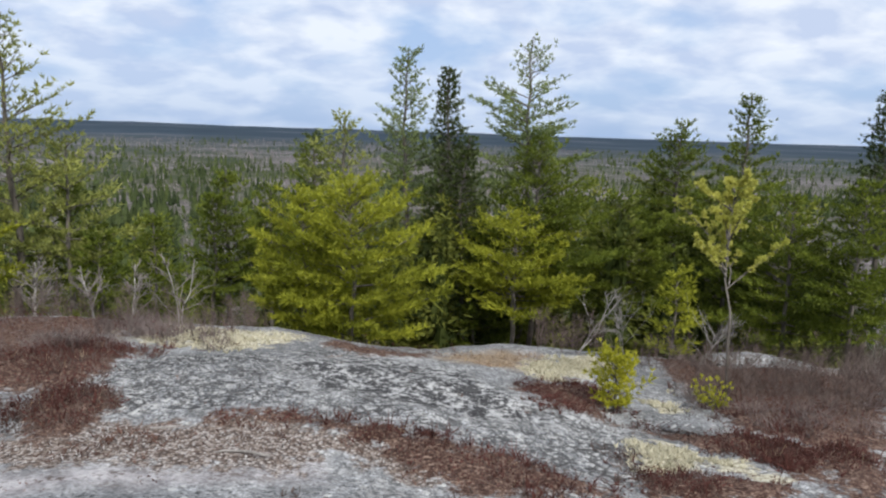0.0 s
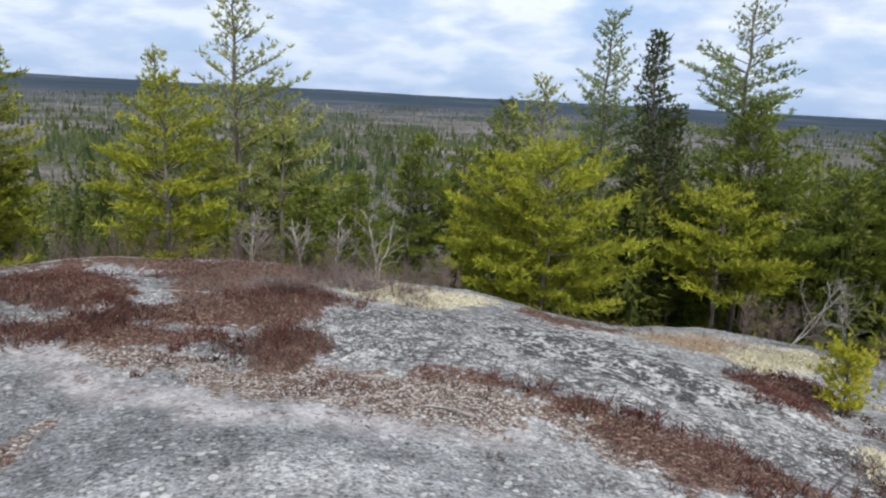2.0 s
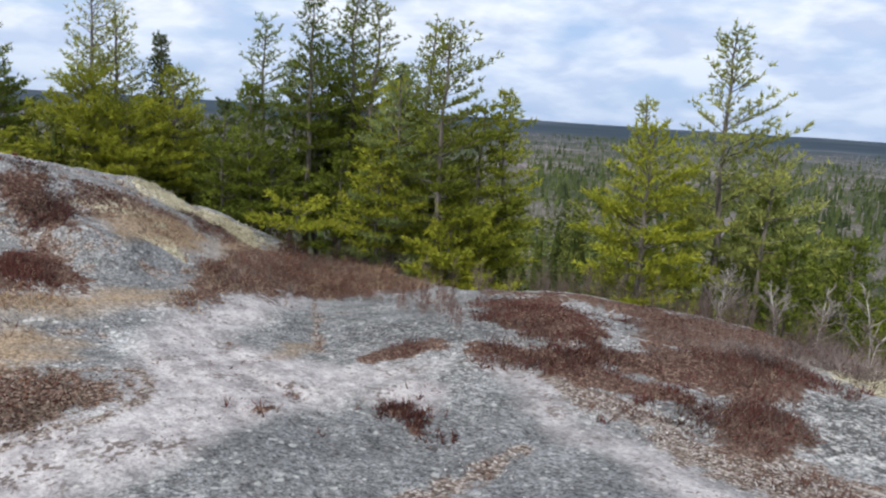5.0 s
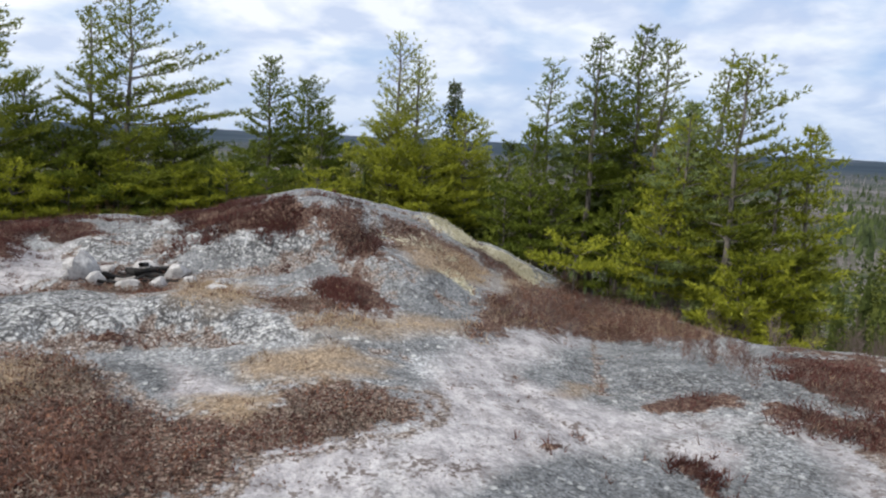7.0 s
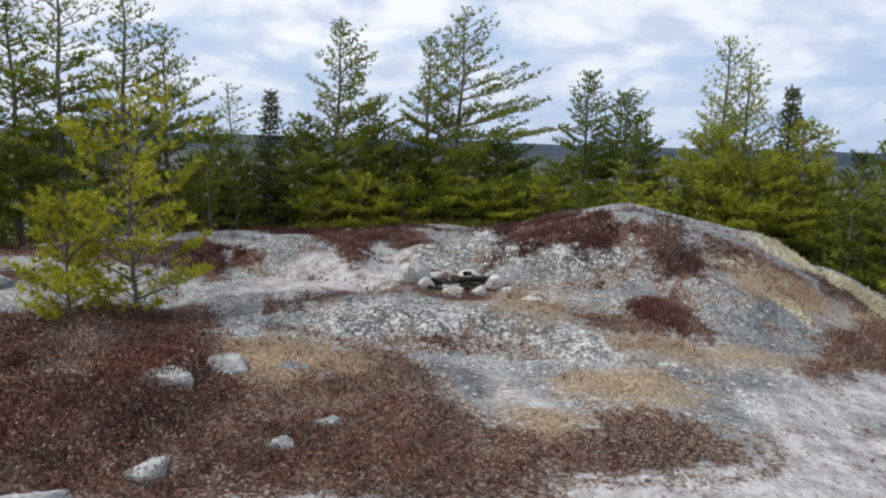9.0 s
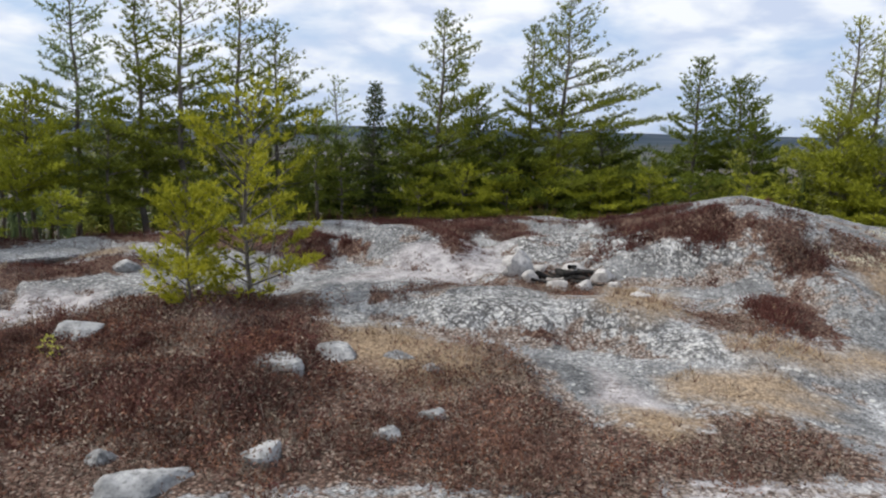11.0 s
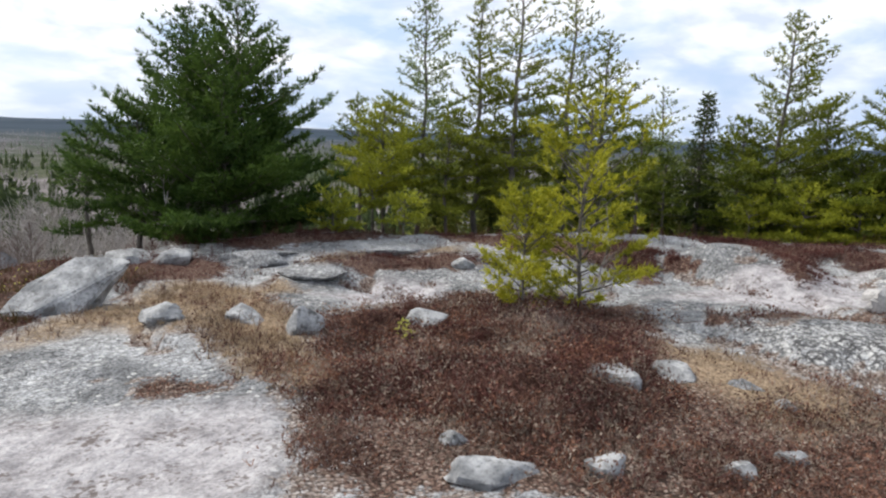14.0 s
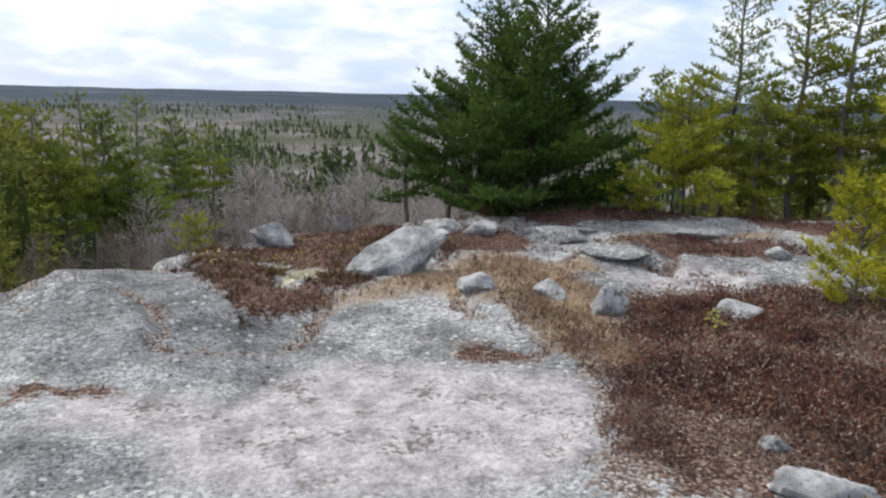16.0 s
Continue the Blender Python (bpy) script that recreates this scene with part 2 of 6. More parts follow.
    # Far out, the blue of haze is mixed into the ground's own colour.
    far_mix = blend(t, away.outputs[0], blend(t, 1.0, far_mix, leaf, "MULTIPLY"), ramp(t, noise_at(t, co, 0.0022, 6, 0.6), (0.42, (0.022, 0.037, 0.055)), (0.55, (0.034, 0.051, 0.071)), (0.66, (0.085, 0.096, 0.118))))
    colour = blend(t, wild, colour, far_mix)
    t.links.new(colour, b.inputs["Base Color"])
    b.inputs["Roughness"].default_value = 0.92
    b.inputs["Specular IOR Level"].default_value = 0.06
    bumped(t, b, noise_at(t, co, 22, 4, 0.6), 0.04, 0.6)
    return m


def rock_material():
    m, t, b = material("lichened_granite")
    co = t.nodes.new("ShaderNodeNewGeometry").outputs["Position"]
    t.links.new(rock_colour(t, co), b.inputs["Base Color"])
    b.inputs["Roughness"].default_value = 0.9
    bumped(t, b, noise_at(t, co, 16, 8, 0.72), 0.03, 0.9)
    return m


def stone_material():
    m, t, b = material("pale_lichened_stone")
    co = t.nodes.new("ShaderNodeNewGeometry").outputs["Position"]
    clean = ramp(t, noise_at(t, co, 7, 5, 0.6), (0.36, (0.145, 0.151, 0.160)), (0.5, (0.26, 0.267, 0.277)), (0.62, (0.39, 0.397, 0.406)))
    clean = blend(t, 1.0, clean, ramp(t, noise_at(t, co, 48, 2, 0.5), (0.32, (0.62,)), (0.44, (0.96,)), (0.6, (1.04,)), (0.7, (1.16,))), "MULTIPLY")
    spots = blend(t, 1.0, ramp(t, noise_at(t, co, 11, 5, 0.68), (0.53, (0.0,)), (0.60, (0.8,))), ramp(t, noise_at(t, co, 2.5, 2, 0.5), (0.42, (0.1,)), (0.6, (1.0,))), "MULTIPLY")
    t.links.new(blend(t, spots, clean, (0.07, 0.068, 0.066)), b.inputs["Base Color"])
    b.inputs["Roughness"].default_value = 0.9
    bumped(t, b, noise_at(t, co, 16, 6, 0.65), 0.025, 0.6)
    return m


def pale_rock_material():
    m, t, b = material("clean_pale_granite")
    co = t.nodes.new("ShaderNodeNewGeometry").outputs["Position"]
    t.links.new(ramp(t, noise_at(t, co, 24, 7, 0.7), (0.34, (0.27, 0.262, 0.262)), (0.5, (0.44, 0.43, 0.43)), (0.66, (0.58, 0.57, 0.565))), b.inputs["Base Color"])
    b.inputs["Roughness"].default_value = 0.9
    bumped(t, b, noise_at(t, co, 30, 6, 0.7), 0.02, 0.8)
    return m


def leafy(name, dark, light, shine=0.55, through_light=0.34, tone="", tone_dark=None, tone_light=None):
    """Needles or leaves: each blade (and, in woods, each tree) its own shade, some light passing through."""
    m, t, b = material(name)
    geo = t.nodes.new("ShaderNodeNewGeometry")
    wide = noise_at(t, geo.outputs["Position"], 2.2, 3, 0.5)
    shade = blend(t, 0.5, ramp(t, geo.outputs["Random Per Island"], (0.0, dark), (1.0, light)), ramp(t, wide, (0.35, dark), (0.65, light)))
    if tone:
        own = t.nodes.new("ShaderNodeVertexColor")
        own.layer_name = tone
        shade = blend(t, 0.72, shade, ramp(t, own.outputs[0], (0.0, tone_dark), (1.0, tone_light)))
    t.links.new(shade, b.inputs["Base Color"])
    b.inputs["Roughness"].default_value = shine
    b.inputs["Specular IOR Level"].default_value = 0.12
    glow = t.nodes.new("ShaderNodeBsdfTranslucent")
    t.links.new(shade, glow.inputs["Color"])
    mix = node(t, "ShaderNodeMixShader", Fac=through_light)
    t.links.new(b.outputs[0], mix.inputs[1])
    t.links.new(glow.outputs[0], mix.inputs[2])
    t.links.new(mix.outputs[0], t.nodes["Material Output"].inputs["Surface"])
    return m


def bark(name, dark, light, scale=14.0):
    m, t, b = material(name)
    co = t.nodes.new("ShaderNodeTexCoord").outputs["Object"]
    stretch = node(t, "ShaderNodeMapping")
    stretch.inputs["Scale"].default_value = (1, 1, 0.3)
    t.links.new(co, stretch.inputs[0])
    n = noise_at(t, stretch.outputs[0], scale, 6, 0.7)
    t.links.new(ramp(t, n, (0.36, dark), (0.64, light)), b.inputs["Base Color"])
    b.inputs["Roughness"].default_value = 0.9
    bumped(t, b, n, 0.01, 0.8)
    return m


GROUND, ROCK = ground_material(), rock_material()
PALE_ROCK, STONE = pale_rock_material(), stone_material()
NEEDLES = {
    "pine_pale": leafy("pale_pine_needles", (0.14, 0.17, 0.045), (0.45, 0.47, 0.14)),
    "pine_light": leafy("yellow_green_pine_needles", (0.11, 0.135, 0.016), (0.46, 0.48, 0.055)),
    "pine_mid": leafy("green_pine_needles", (0.040, 0.064, 0.012), (0.22, 0.265, 0.038)),
    "pine_tall": leafy("olive_pine_needles", (0.060, 0.082, 0.013), (0.27, 0.30, 0.040)),
    "pine_open": leafy("grey_green_pine_needles", (0.10, 0.14, 0.05), (0.30, 0.36, 0.14)),
    "white_pine": leafy("deep_green_pine_needles", (0.018, 0.046, 0.012), (0.105, 0.17, 0.033), 0.5, 0.3),
    "spruce": leafy("dark_spruce_needles", (0.022, 0.040, 0.015), (0.115, 0.145, 0.042), 0.6, 0.25),
    "young_pine": leafy("yellow_pine_needles", (0.16, 0.18, 0.018), (0.55, 0.53, 0.05)),
}
BARK = bark("grey_brown_pine_bark", (0.055, 0.048, 0.042), (0.20, 0.18, 0.16))
BIRCH = bark("pale_birch_bark", (0.22, 0.21, 0.20), (0.62, 0.60, 0.57), 9)
GREY_TWIG = bark("bare_grey_twigs", (0.13, 0.115, 0.105), (0.30, 0.275, 0.26), 5)
HEATH = leafy("dark_red_heath", (0.034, 0.014, 0.012), (0.148, 0.060, 0.051), 0.7, 0.15)
SHEEP = leafy("brown_heath_leaves", (0.050, 0.025, 0.021), (0.22, 0.125, 0.098), 0.7, 0.15)
STRAW = leafy("dry_straw_grass", (0.24, 0.175, 0.115), (0.56, 0.445, 0.31), 0.7, 0.25)
PALE_LICHEN = leafy("pale_reindeer_lichen", (0.34, 0.32, 0.23), (0.66, 0.63, 0.50), 0.9, 0.1)
YELLOW_LEAF = leafy("yellow_spring_leaves", (0.32, 0.34, 0.06), (0.62, 0.60, 0.16), 0.6, 0.45)
OLIVE = leafy("olive_moss", (0.040, 0.028, 0.014), (0.15, 0.105, 0.040), 0.8, 0.15)
CHAR = bark("charred_wood", (0.005, 0.005, 0.005), (0.022, 0.020, 0.019), 20)
ASHWOOD = bark("bleached_grey_wood", (0.15, 0.14, 0.13), (0.34, 0.32, 0.31), 12)
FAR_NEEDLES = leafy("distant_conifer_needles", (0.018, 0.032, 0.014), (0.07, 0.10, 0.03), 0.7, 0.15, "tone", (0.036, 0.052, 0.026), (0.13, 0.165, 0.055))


# ---- mesh helpers ----
def mesh_from(name, verts, faces, mat, smooth=False):
    """A mesh of triangles or of quads, given as arrays."""
    verts, faces = np.asarray(verts, np.float32), np.asarray(faces, np.int32)
    me = bpy.data.meshes.new(name)
    n, k = faces.shape
    me.vertices.add(len(verts))
    me.vertices.foreach_set("co", verts.ravel())
    me.loops.add(n * k)
    me.loops.foreach_set("vertex_index", faces.ravel())
    me.polygons.add(n)
    me.polygons.foreach_set("loop_start", np.arange(0, n * k, k, dtype=np.int32))
    if smooth:
        me.polygons.foreach_set("use_smooth", np.ones(n, bool))
    me.update(calc_edges=True)
    me.materials.append(mat)
    return me


def piece(name, verts, faces, mat, parent=None, smooth=False, label=""):
    ob = new(name, mesh_from(name, verts, faces, mat, smooth))
    if parent:
        ob.parent = parent
    return tagged(ob, label)


def unit(v):
    return v / np.maximum(np.linalg.norm(v, axis=-1, keepdims=True), 1e-9)


def tubes(paths, radii, sides=5):
    """Tapered tubes along paths (n, k, 3) with radii (n, k)."""
    paths, radii = np.asarray(paths, float), np.asarray(radii, float)
    n, k, _ = paths.shape
    along = unit(np.gradient(paths, axis=1))
    side = unit(np.cross(along, np.where(np.abs(along[..., 2:]) > 0.9, [1.0, 0, 0], [0, 0, 1.0])))
    other = np.cross(along, side)
    a = np.arange(sides) * 2 * np.pi / sides
    ring = paths[:, :, None] + radii[:, :, None, None] * (np.cos(a)[:, None] * side[:, :, None] + np.sin(a)[:, None] * other[:, :, None])
    idx = np.arange(n * k * sides).reshape(n, k, sides)
    nxt = np.roll(idx, -1, axis=2)
    faces = np.stack([idx[:, :-1], nxt[:, :-1], nxt[:, 1:], idx[:, 1:]], -1).reshape(-1, 4)
    return ring.reshape(-1, 3), faces


def blades(rng, at, way, count, length, width, spread):
    """Thin triangles that stand out from each place round its way."""
    n = len(at)
    d = unit(way[:, None] + spread * rng.normal(size=(n, count, 3)))
    length = np.broadcast_to(np.reshape(length, (-1, 1, 1)), (n, 1, 1)) * rng.uniform(0.65, 1.2, (n, count, 1))
    side = unit(np.cross(d, rng.normal(size=(n, count, 3))))
    start = at[:, None] + d * length * 0.08
    v = np.stack([start - side * width / 2, start + side * width / 2, start + d * length], 2).reshape(-1, 3)
    return v, np.arange(len(v)).reshape(-1, 3)


def height_at(x, y):
    return float(ground_height(np.array([x]), np.array([y]))[0])


# ---- ground ----
def lattice(ix, iy, seed):
    n = (ix.astype(np.int64) * 374761393 + iy.astype(np.int64) * 668265263 + seed * 974634777) & 0x7FFFFFFF
    n = ((n ^ (n >> 13)) * 1274126177) & 0x7FFFFFFF
    return ((n ^ (n >> 16)) & 0xFFFF) / 65535.0


def value_noise(x, y, seed=0):
    ix, iy = np.floor(x), np.floor(y)
    u, v = x - ix, y - iy
    u, v = u * u * (3 - 2 * u), v * v * (3 - 2 * v)
    a, b = lattice(ix, iy, seed), lattice(ix + 1, iy, seed)
    c, d = lattice(ix, iy + 1, seed), lattice(ix + 1, iy + 1, seed)
    return (a + (b - a) * u) * (1 - v) + (c + (d - c) * u) * v - 0.5


def fbm(x, y, scale, octaves=4, seed=0):
    total, amp = 0.0, 1.0
    for k in range(octaves):
        total = total + amp * value_noise(x / scale + 17.3 * k, y / scale - 9.1 * k, seed + k)
        scale, amp = scale / 2.03, amp * 0.5
    return total


# The hilltop: degrees to the left of north, the brow's distance, the brow's height.
BROW = ((-90, 6.0, -0.5), (-60, 7.5, -0.78), (-34, 9.0, -0.78), (-22, 8.0, -0.79), (-15, 7.5, -0.68), (-8, 7.3, -0.58), (0, 6.6, -0.43), (5, 6.4, -0.37), 
        (17, 6.3, -0.16), (29, 7.0, -0.1), (40, 7.5, -0.14), (45, 7.67, -0.2), (49, 7.8, -0.22), (52, 8.53, -0.35), (56, 9.5, -0.41), (61, 10.3, -0.51), 
        (66, 10.5, -0.11), (70, 10.5, 0.21), (74, 10.5, 0.53), (78, 10.45, 0.69), (82, 10.4, 0.86), (86, 10.53, 0.75), (88, 10.6, 0.66), (94, 11.0, 0.39), 
        (104, 11.0, 0.29), (112, 10.75, 0.33), (120, 10.5, 0.29), (131, 10.5, 0.12), (136, 10.25, 0.24), (141, 10.0, 0.2), (145, 9.56, 0.14), (150, 9.0, 0.1), 
        (153, 8.85, 0.11), (160, 8.5, 0.05), (166, 7.79, 0.06), (171, 7.2, 0.05), (176, 6.81, 0.09), (180, 6.5, -0.04), (225, 6.0, -0.1), (270, 6.0, -0.5))


def bump(x, y, cx, cy, ra, rb, turn, high):
    """A rounded swell of bare rock: half lengths, its turn in degrees, its height."""
    c, s = math.cos(math.radians(turn)), math.sin(math.radians(turn))
    u, v = ((x - cx) * c + (y - cy) * s) / ra, ((y - cy) * c - (x - cx) * s) / rb
    return high * np.exp(-(u * u + v * v) ** 2.4)


def ground_height(x, y, rough=True):
    x, y = np.asarray(x, float), np.asarray(y, float)
    r, az = np.hypot(x, y), np.degrees(np.arctan2(-x, y))
    az = np.where(az < -90, az + 360, az)
    ring = [b[0] for b in BROW]
    brow, high = np.interp(az, ring, [b[1] for b in BROW]), np.interp(az, ring, [b[2] for b in BROW])
    k = np.clip((r - 1.5) / (brow - 1.5), 0, 1)
    z = high * k ** (1.15 + 0.9 * np.clip(1 - np.abs(az - 84) / 30, 0, 1))
    out = np.maximum(r - brow, 0)
    z = z - 36.0 * (1 - np.exp(-out / 72.0)) * (out / (out + 0.8))
    far = np.clip((r - 60) / 200, 0, 1)
    z = z + far * 5.0 * fbm(x, y, 260, 3, 5) + np.clip((r - 900) / 1500, 0, 1) * 16 * np.maximum(fbm(x, y, 1500, 3, 9) + 0.1, 0) + np.clip((r - 600) / 3500, 0, 1) * 30.0
    for swell in SWELLS:
        z = z + bump(x, y, *swell)
    for cx, cy, half, back, turn, high_up in LEDGES:
        c, n = math.cos(math.radians(turn)), math.sin(math.radians(turn))
        u, v = (x - cx) * -n + (y - cy) * c, (x - cx) * c + (y - cy) * n + 0.25 * fbm(x, y, 0.7, 3, 91)
        z = z + high_up * np.exp(-(u / half) ** 4) / (1 + np.exp(-np.clip(v / 0.05, -30, 30))) * np.exp(-(np.maximum(v, 0) / back) ** 2)
    if rough:
        near = 1 / (1 + (r / 16) ** 2)
        # Worn ledges: long ramps that break off in low scarps.
        run = (0.55 * x - 0.35 * y) * 0.8 + 2.2 * fbm(x, y, 2.4, 4, 61)
        part = run - np.floor(run)
        ledge = np.where(part < 0.9, part / 0.9, (1 - part) / 0.1)
        z = z + near * np.clip((r - 3.5) / 2.5, 0, 1) * np.clip(0.25 + (az - 50) / 25, 0.25, 1) * 0.11 * (ledge - 0.5) * np.clip(0.7 + 1.6 * fbm(x, y, 3.0, 2, 63), 0, 1)
        z = z + near * ((0.075 + 0.045 * np.clip((r - 4) / 2, 0, 1)) * fbm(x, y, 1.7, 4, 1) + 0.02 * fbm(x, y, 0.16, 2, 3)) + (1 - near) * np.clip(r / 60, 0, 1) * 0.8 * np.minimum(1, 40 / (r + 1)) * fbm(x, y, 9, 3, 4)
    return z


# Whalebacks of rock: centre, half lengths, turn, height.
SWELLS = ((-6.30, -0.80, 0.48, 0.95, -12, 0.07), (-6.0, 0.35, 0.42, 0.9, -24, 0.10), (-7.6, -0.65, 0.6, 0.7, 0, 0.03), (-8.0, 0.6, 0.55, 1.15, 12, 0.22), (-8.3, -2.3, 0.55, 0.75, -15, 0.20), (-8.9, -0.9, 0.5, 0.6, 30, 0.12), (-7.9, 2.0, 0.45, 0.7, -20, 0.14), (-1.3, 1.9, 0.9, 1.3, 40, 0.10),
          (-0.6, 4.6, 1.9, 0.9, -8, 0.06), (-4.2, 4.4, 1.5, 0.7, 40, 0.08), (-0.9, -6.0, 1.2, 1.0, 20, 0.10), (-5.0, -4.2, 0.9, 0.4, -40, 0.05),
          (-9.20, 4.55, 0.45, 0.32, 30, 0.09), (-9.55, 3.95, 0.5, 0.28, 20, 0.08), (-9.8, 3.15, 0.55, 0.36, 10, 0.09), (-8.8, 3.2, 0.6, 0.30, 25, 0.08))

# Ledges with a steep face: the middle of the face, its half length, the depth behind it, the way it rises (degrees), its height.
LEDGES = ((-5.80, -0.95, 1.15, 1.1, 178, 0.16), (-8.0, 0.55, 1.5, 1.3, 175, 0.13), (-8.1, -2.9, 0.9, 0.9, 200, 0.14), (-5.35, -6.35, 0.45, 0.4, 225, 0.08),
          (-7.3, -6.5, 0.75, 0.5, 225, 0.10), (-5.4, -5.0, 0.8, 0.6, 220, 0.07), (-6.9, 1.9, 0.8, 0.8, 160, 0.10), (-9.1, 1.5, 0.9, 0.6, 168, 0.09), (-8.4, 2.6, 0.8, 0.6, 150, 0.09), (-7.5, 0.9, 0.7, 0.5, 170, 0.07), (-3.75, 2.45, 0.6, 0.7, 150, 0.05), (-0.2, 4.95, 1.1, 0.6, 80, 0.04),
          (-7.72, 0.99, 0.5, 0.6, 153, 0.14), (-7.03, 1.51, 0.58, 0.6, 105, 0.16), (-7.94, 2.28, 0.76, 0.45, -166, 0.1))

AREAS = []


def area(kind, *corners):
    """A bed of one kind of cover, by the corners of its outline."""
    AREAS.append((kind, np.array(corners, float)))


area("heath", (-3.48, 4.71), (-3.34, 4.88), (-2.88, 5.14), (-2.56, 5.5), (-2.35, 4.95), (-2.4, 4.69), (-2.52, 4.47), (-2.78, 4.36), (-3.14, 4.22))
area("heath", (-2.51, 3.98), (-2.41, 4.26), (-2.13, 4.38), (-1.88, 4.03), (-1.94, 3.82), (-2.08, 3.59), (-2.29, 3.61))
area("heath", (-1.47, 3.9), (-1.15, 3.97), (-0.83, 4.06), (-0.55, 3.97), (-0.22, 4.04), (0.12, 3.89), (0.43, 3.76), (0.7, 3.58), (0.95, 3.4), (0.21, 3.19), (0.05, 3.47), (-0.19, 3.61), (-0.46, 3.77), (-0.74, 3.9), (-1.18, 3.83))
area("heath", (0.69, 5.46), (1.3, 6.01), (1.15, 4.91), (1.24, 4.81), (0.88, 4.75))
area("heath", (1.31, 4.77), (1.71, 4.81), (2.03, 4.67), (2.3, 4.48), (2.41, 4.24), (2.13, 3.72), (1.95, 3.89), (1.8, 4.28), (1.52, 4.49))
area("heath", (1.17, 3.77), (1.48, 3.95), (1.77, 3.9), (1.81, 3.59), (1.11, 3.47))
area("heath", (3.08, 7.46), (3.77, 7.71), (4.28, 7.68), (2.57, 4.53), (2.35, 4.73), (2.21, 5.11))
area("lichen", (-2.72, 5.76), (-2.43, 6.28), (-1.89, 6.26), (-1.43, 6.57), (-1.18, 6.36), (-1.7, 5.61), (-2.4, 5.56))
area("lichen", (0.59, 6.23), (0.97, 6.81), (1.71, 7.44), (2.01, 7.42), (1.52, 6.35), (0.91, 5.69))
area("grass", (-0.08, 6.42), (0.55, 7.06), (1.14, 7.19), (0.72, 6.09), (0.18, 6.11))
area("lichen", (1.25, 4.4), (1.61, 4.53), (1.72, 4.17), (1.53, 3.93), (1.19, 3.85))
area("lichen", (1.74, 5.7), (1.99, 5.66), (1.99, 5.27), (1.7, 5.29))
area("lichen", (1.75, 4.08), (2.0, 3.85), (1.98, 3.75), (1.8, 3.82))
area("gravel", (-2.66, 3.55), (-1.85, 3.84), (-0.74, 3.9), (-0.01, 3.71), (0.11, 3.49), (-0.04, 3.38), (-0.49, 3.53), (-1.31, 3.29), (-2.19, 3.29), (-2.47, 3.27))
area("crust", (-2.31, 4.96), (-0.82, 6.04), (0.16, 5.5), (0.54, 4.85), (1.3, 4.74), (1.49, 4.17), (1.79, 3.74), (0.97, 3.47), (0.43, 3.84), (-0.22, 4.08), (-0.91, 4.1), (-1.8, 3.96), (-2.18, 4.49))
area("black", (-0.77, 5.65), (-0.06, 5.42), (0.53, 4.78), (0.69, 4.54), (0.13, 4.42), (-0.32, 4.56), (-0.6, 4.99))
area("sand", (-2.47, 3.27), (-1.84, 3.2), (-1.29, 3.25), (-0.62, 3.42), (-0.63, 3.31), (-1.24, 3.12), (-1.89, 3.04), (-2.38, 3.15))
area("heath", (-5.4, 4.93), (-4.95, 5.34), (-4.1, 4.97), (-3.64, 4.58), (-3.72, 4.23), (-4.09, 4.09), (-4.58, 4.2))
area("heath", (-4.15, 3.47), (-4.08, 3.87), (-3.69, 4.08), (-3.19, 4.17), (-2.89, 4.27), (-2.61, 3.95), (-2.92, 3.8), (-3.2, 3.62), (-3.67, 3.64), (-3.99, 3.42))
area("heath", (-3.75, 4.28), (-3.29, 4.59), (-2.93, 4.98), (-2.46, 5.34), (-2.25, 4.9), (-2.51, 4.54), (-3.06, 4.32), (-3.53, 4.12))
area("heath", (-2.49, 3.9), (-2.52, 4.24), (-2.19, 4.32), (-1.91, 4.07), (-1.97, 3.64), (-2.24, 3.6))
area("gravel", (-3.65, 3.62), (-2.83, 3.78), (-2.29, 3.57), (-1.75, 3.77), (-1.05, 3.67), (-0.58, 3.52), (-0.69, 3.36), (-1.27, 3.38), (-1.87, 3.31), (-2.58, 3.43), (-3.13, 3.43))
area("dark", (-3.77, 2.92), (-3.57, 3.54), (-2.92, 3.28), (-2.17, 3.25), (-1.48, 3.13), (-0.87, 2.95), (-2.78, 2.11))
area("shrub", (-6.49, 2.42), (-8.03, 3.57), (-8.53, 5.27), (-7.38, 5.33), (-7.52, 5.18), (-6.69, 4.4), (-6.75, 3.67), (-6.35, 2.82), (-5.72, 2.09), (-5.66, 1.86))
area("heath", (-3.66, 2.5), (-3.55, 2.58), (-3.39, 2.49), (-3.51, 2.39))
area("heath", (-3.35, 2.43), (-3.26, 2.46), (-3.16, 2.38), (-3.22, 2.34))
area("heath", (-4.55, 2.8), (-4.6, 3.15), (-4.45, 3.5), (-4.27, 3.47), (-4.31, 3.0), (-4.37, 2.72))
area("heath", (-3.82, 1.7), (-3.85, 1.88), (-3.74, 1.83), (-3.74, 1.68))
area("sand", (-4.83, 1.49), (-5.44, 1.88), (-6.35, 3.07), (-6.7, 3.7), (-5.15, 2.13), (-4.84, 2.14), (-4.36, 2.68), (-4.07, 3.2), (-3.95, 2.49), (-3.75, 1.66), (-3.48, 1.07))
area("sand", (-3.92, 3.48), (-3.43, 3.55), (-2.7, 3.19), (-2.05, 3.17), (-1.35, 3.26), (-1.44, 3.04), (-1.97, 2.94), (-2.61, 2.99), (-3.14, 3.24))
area("sand", (-3.88, 2.45), (-3.95, 2.83), (-3.77, 3.0), (-3.46, 2.63), (-3.62, 2.59))
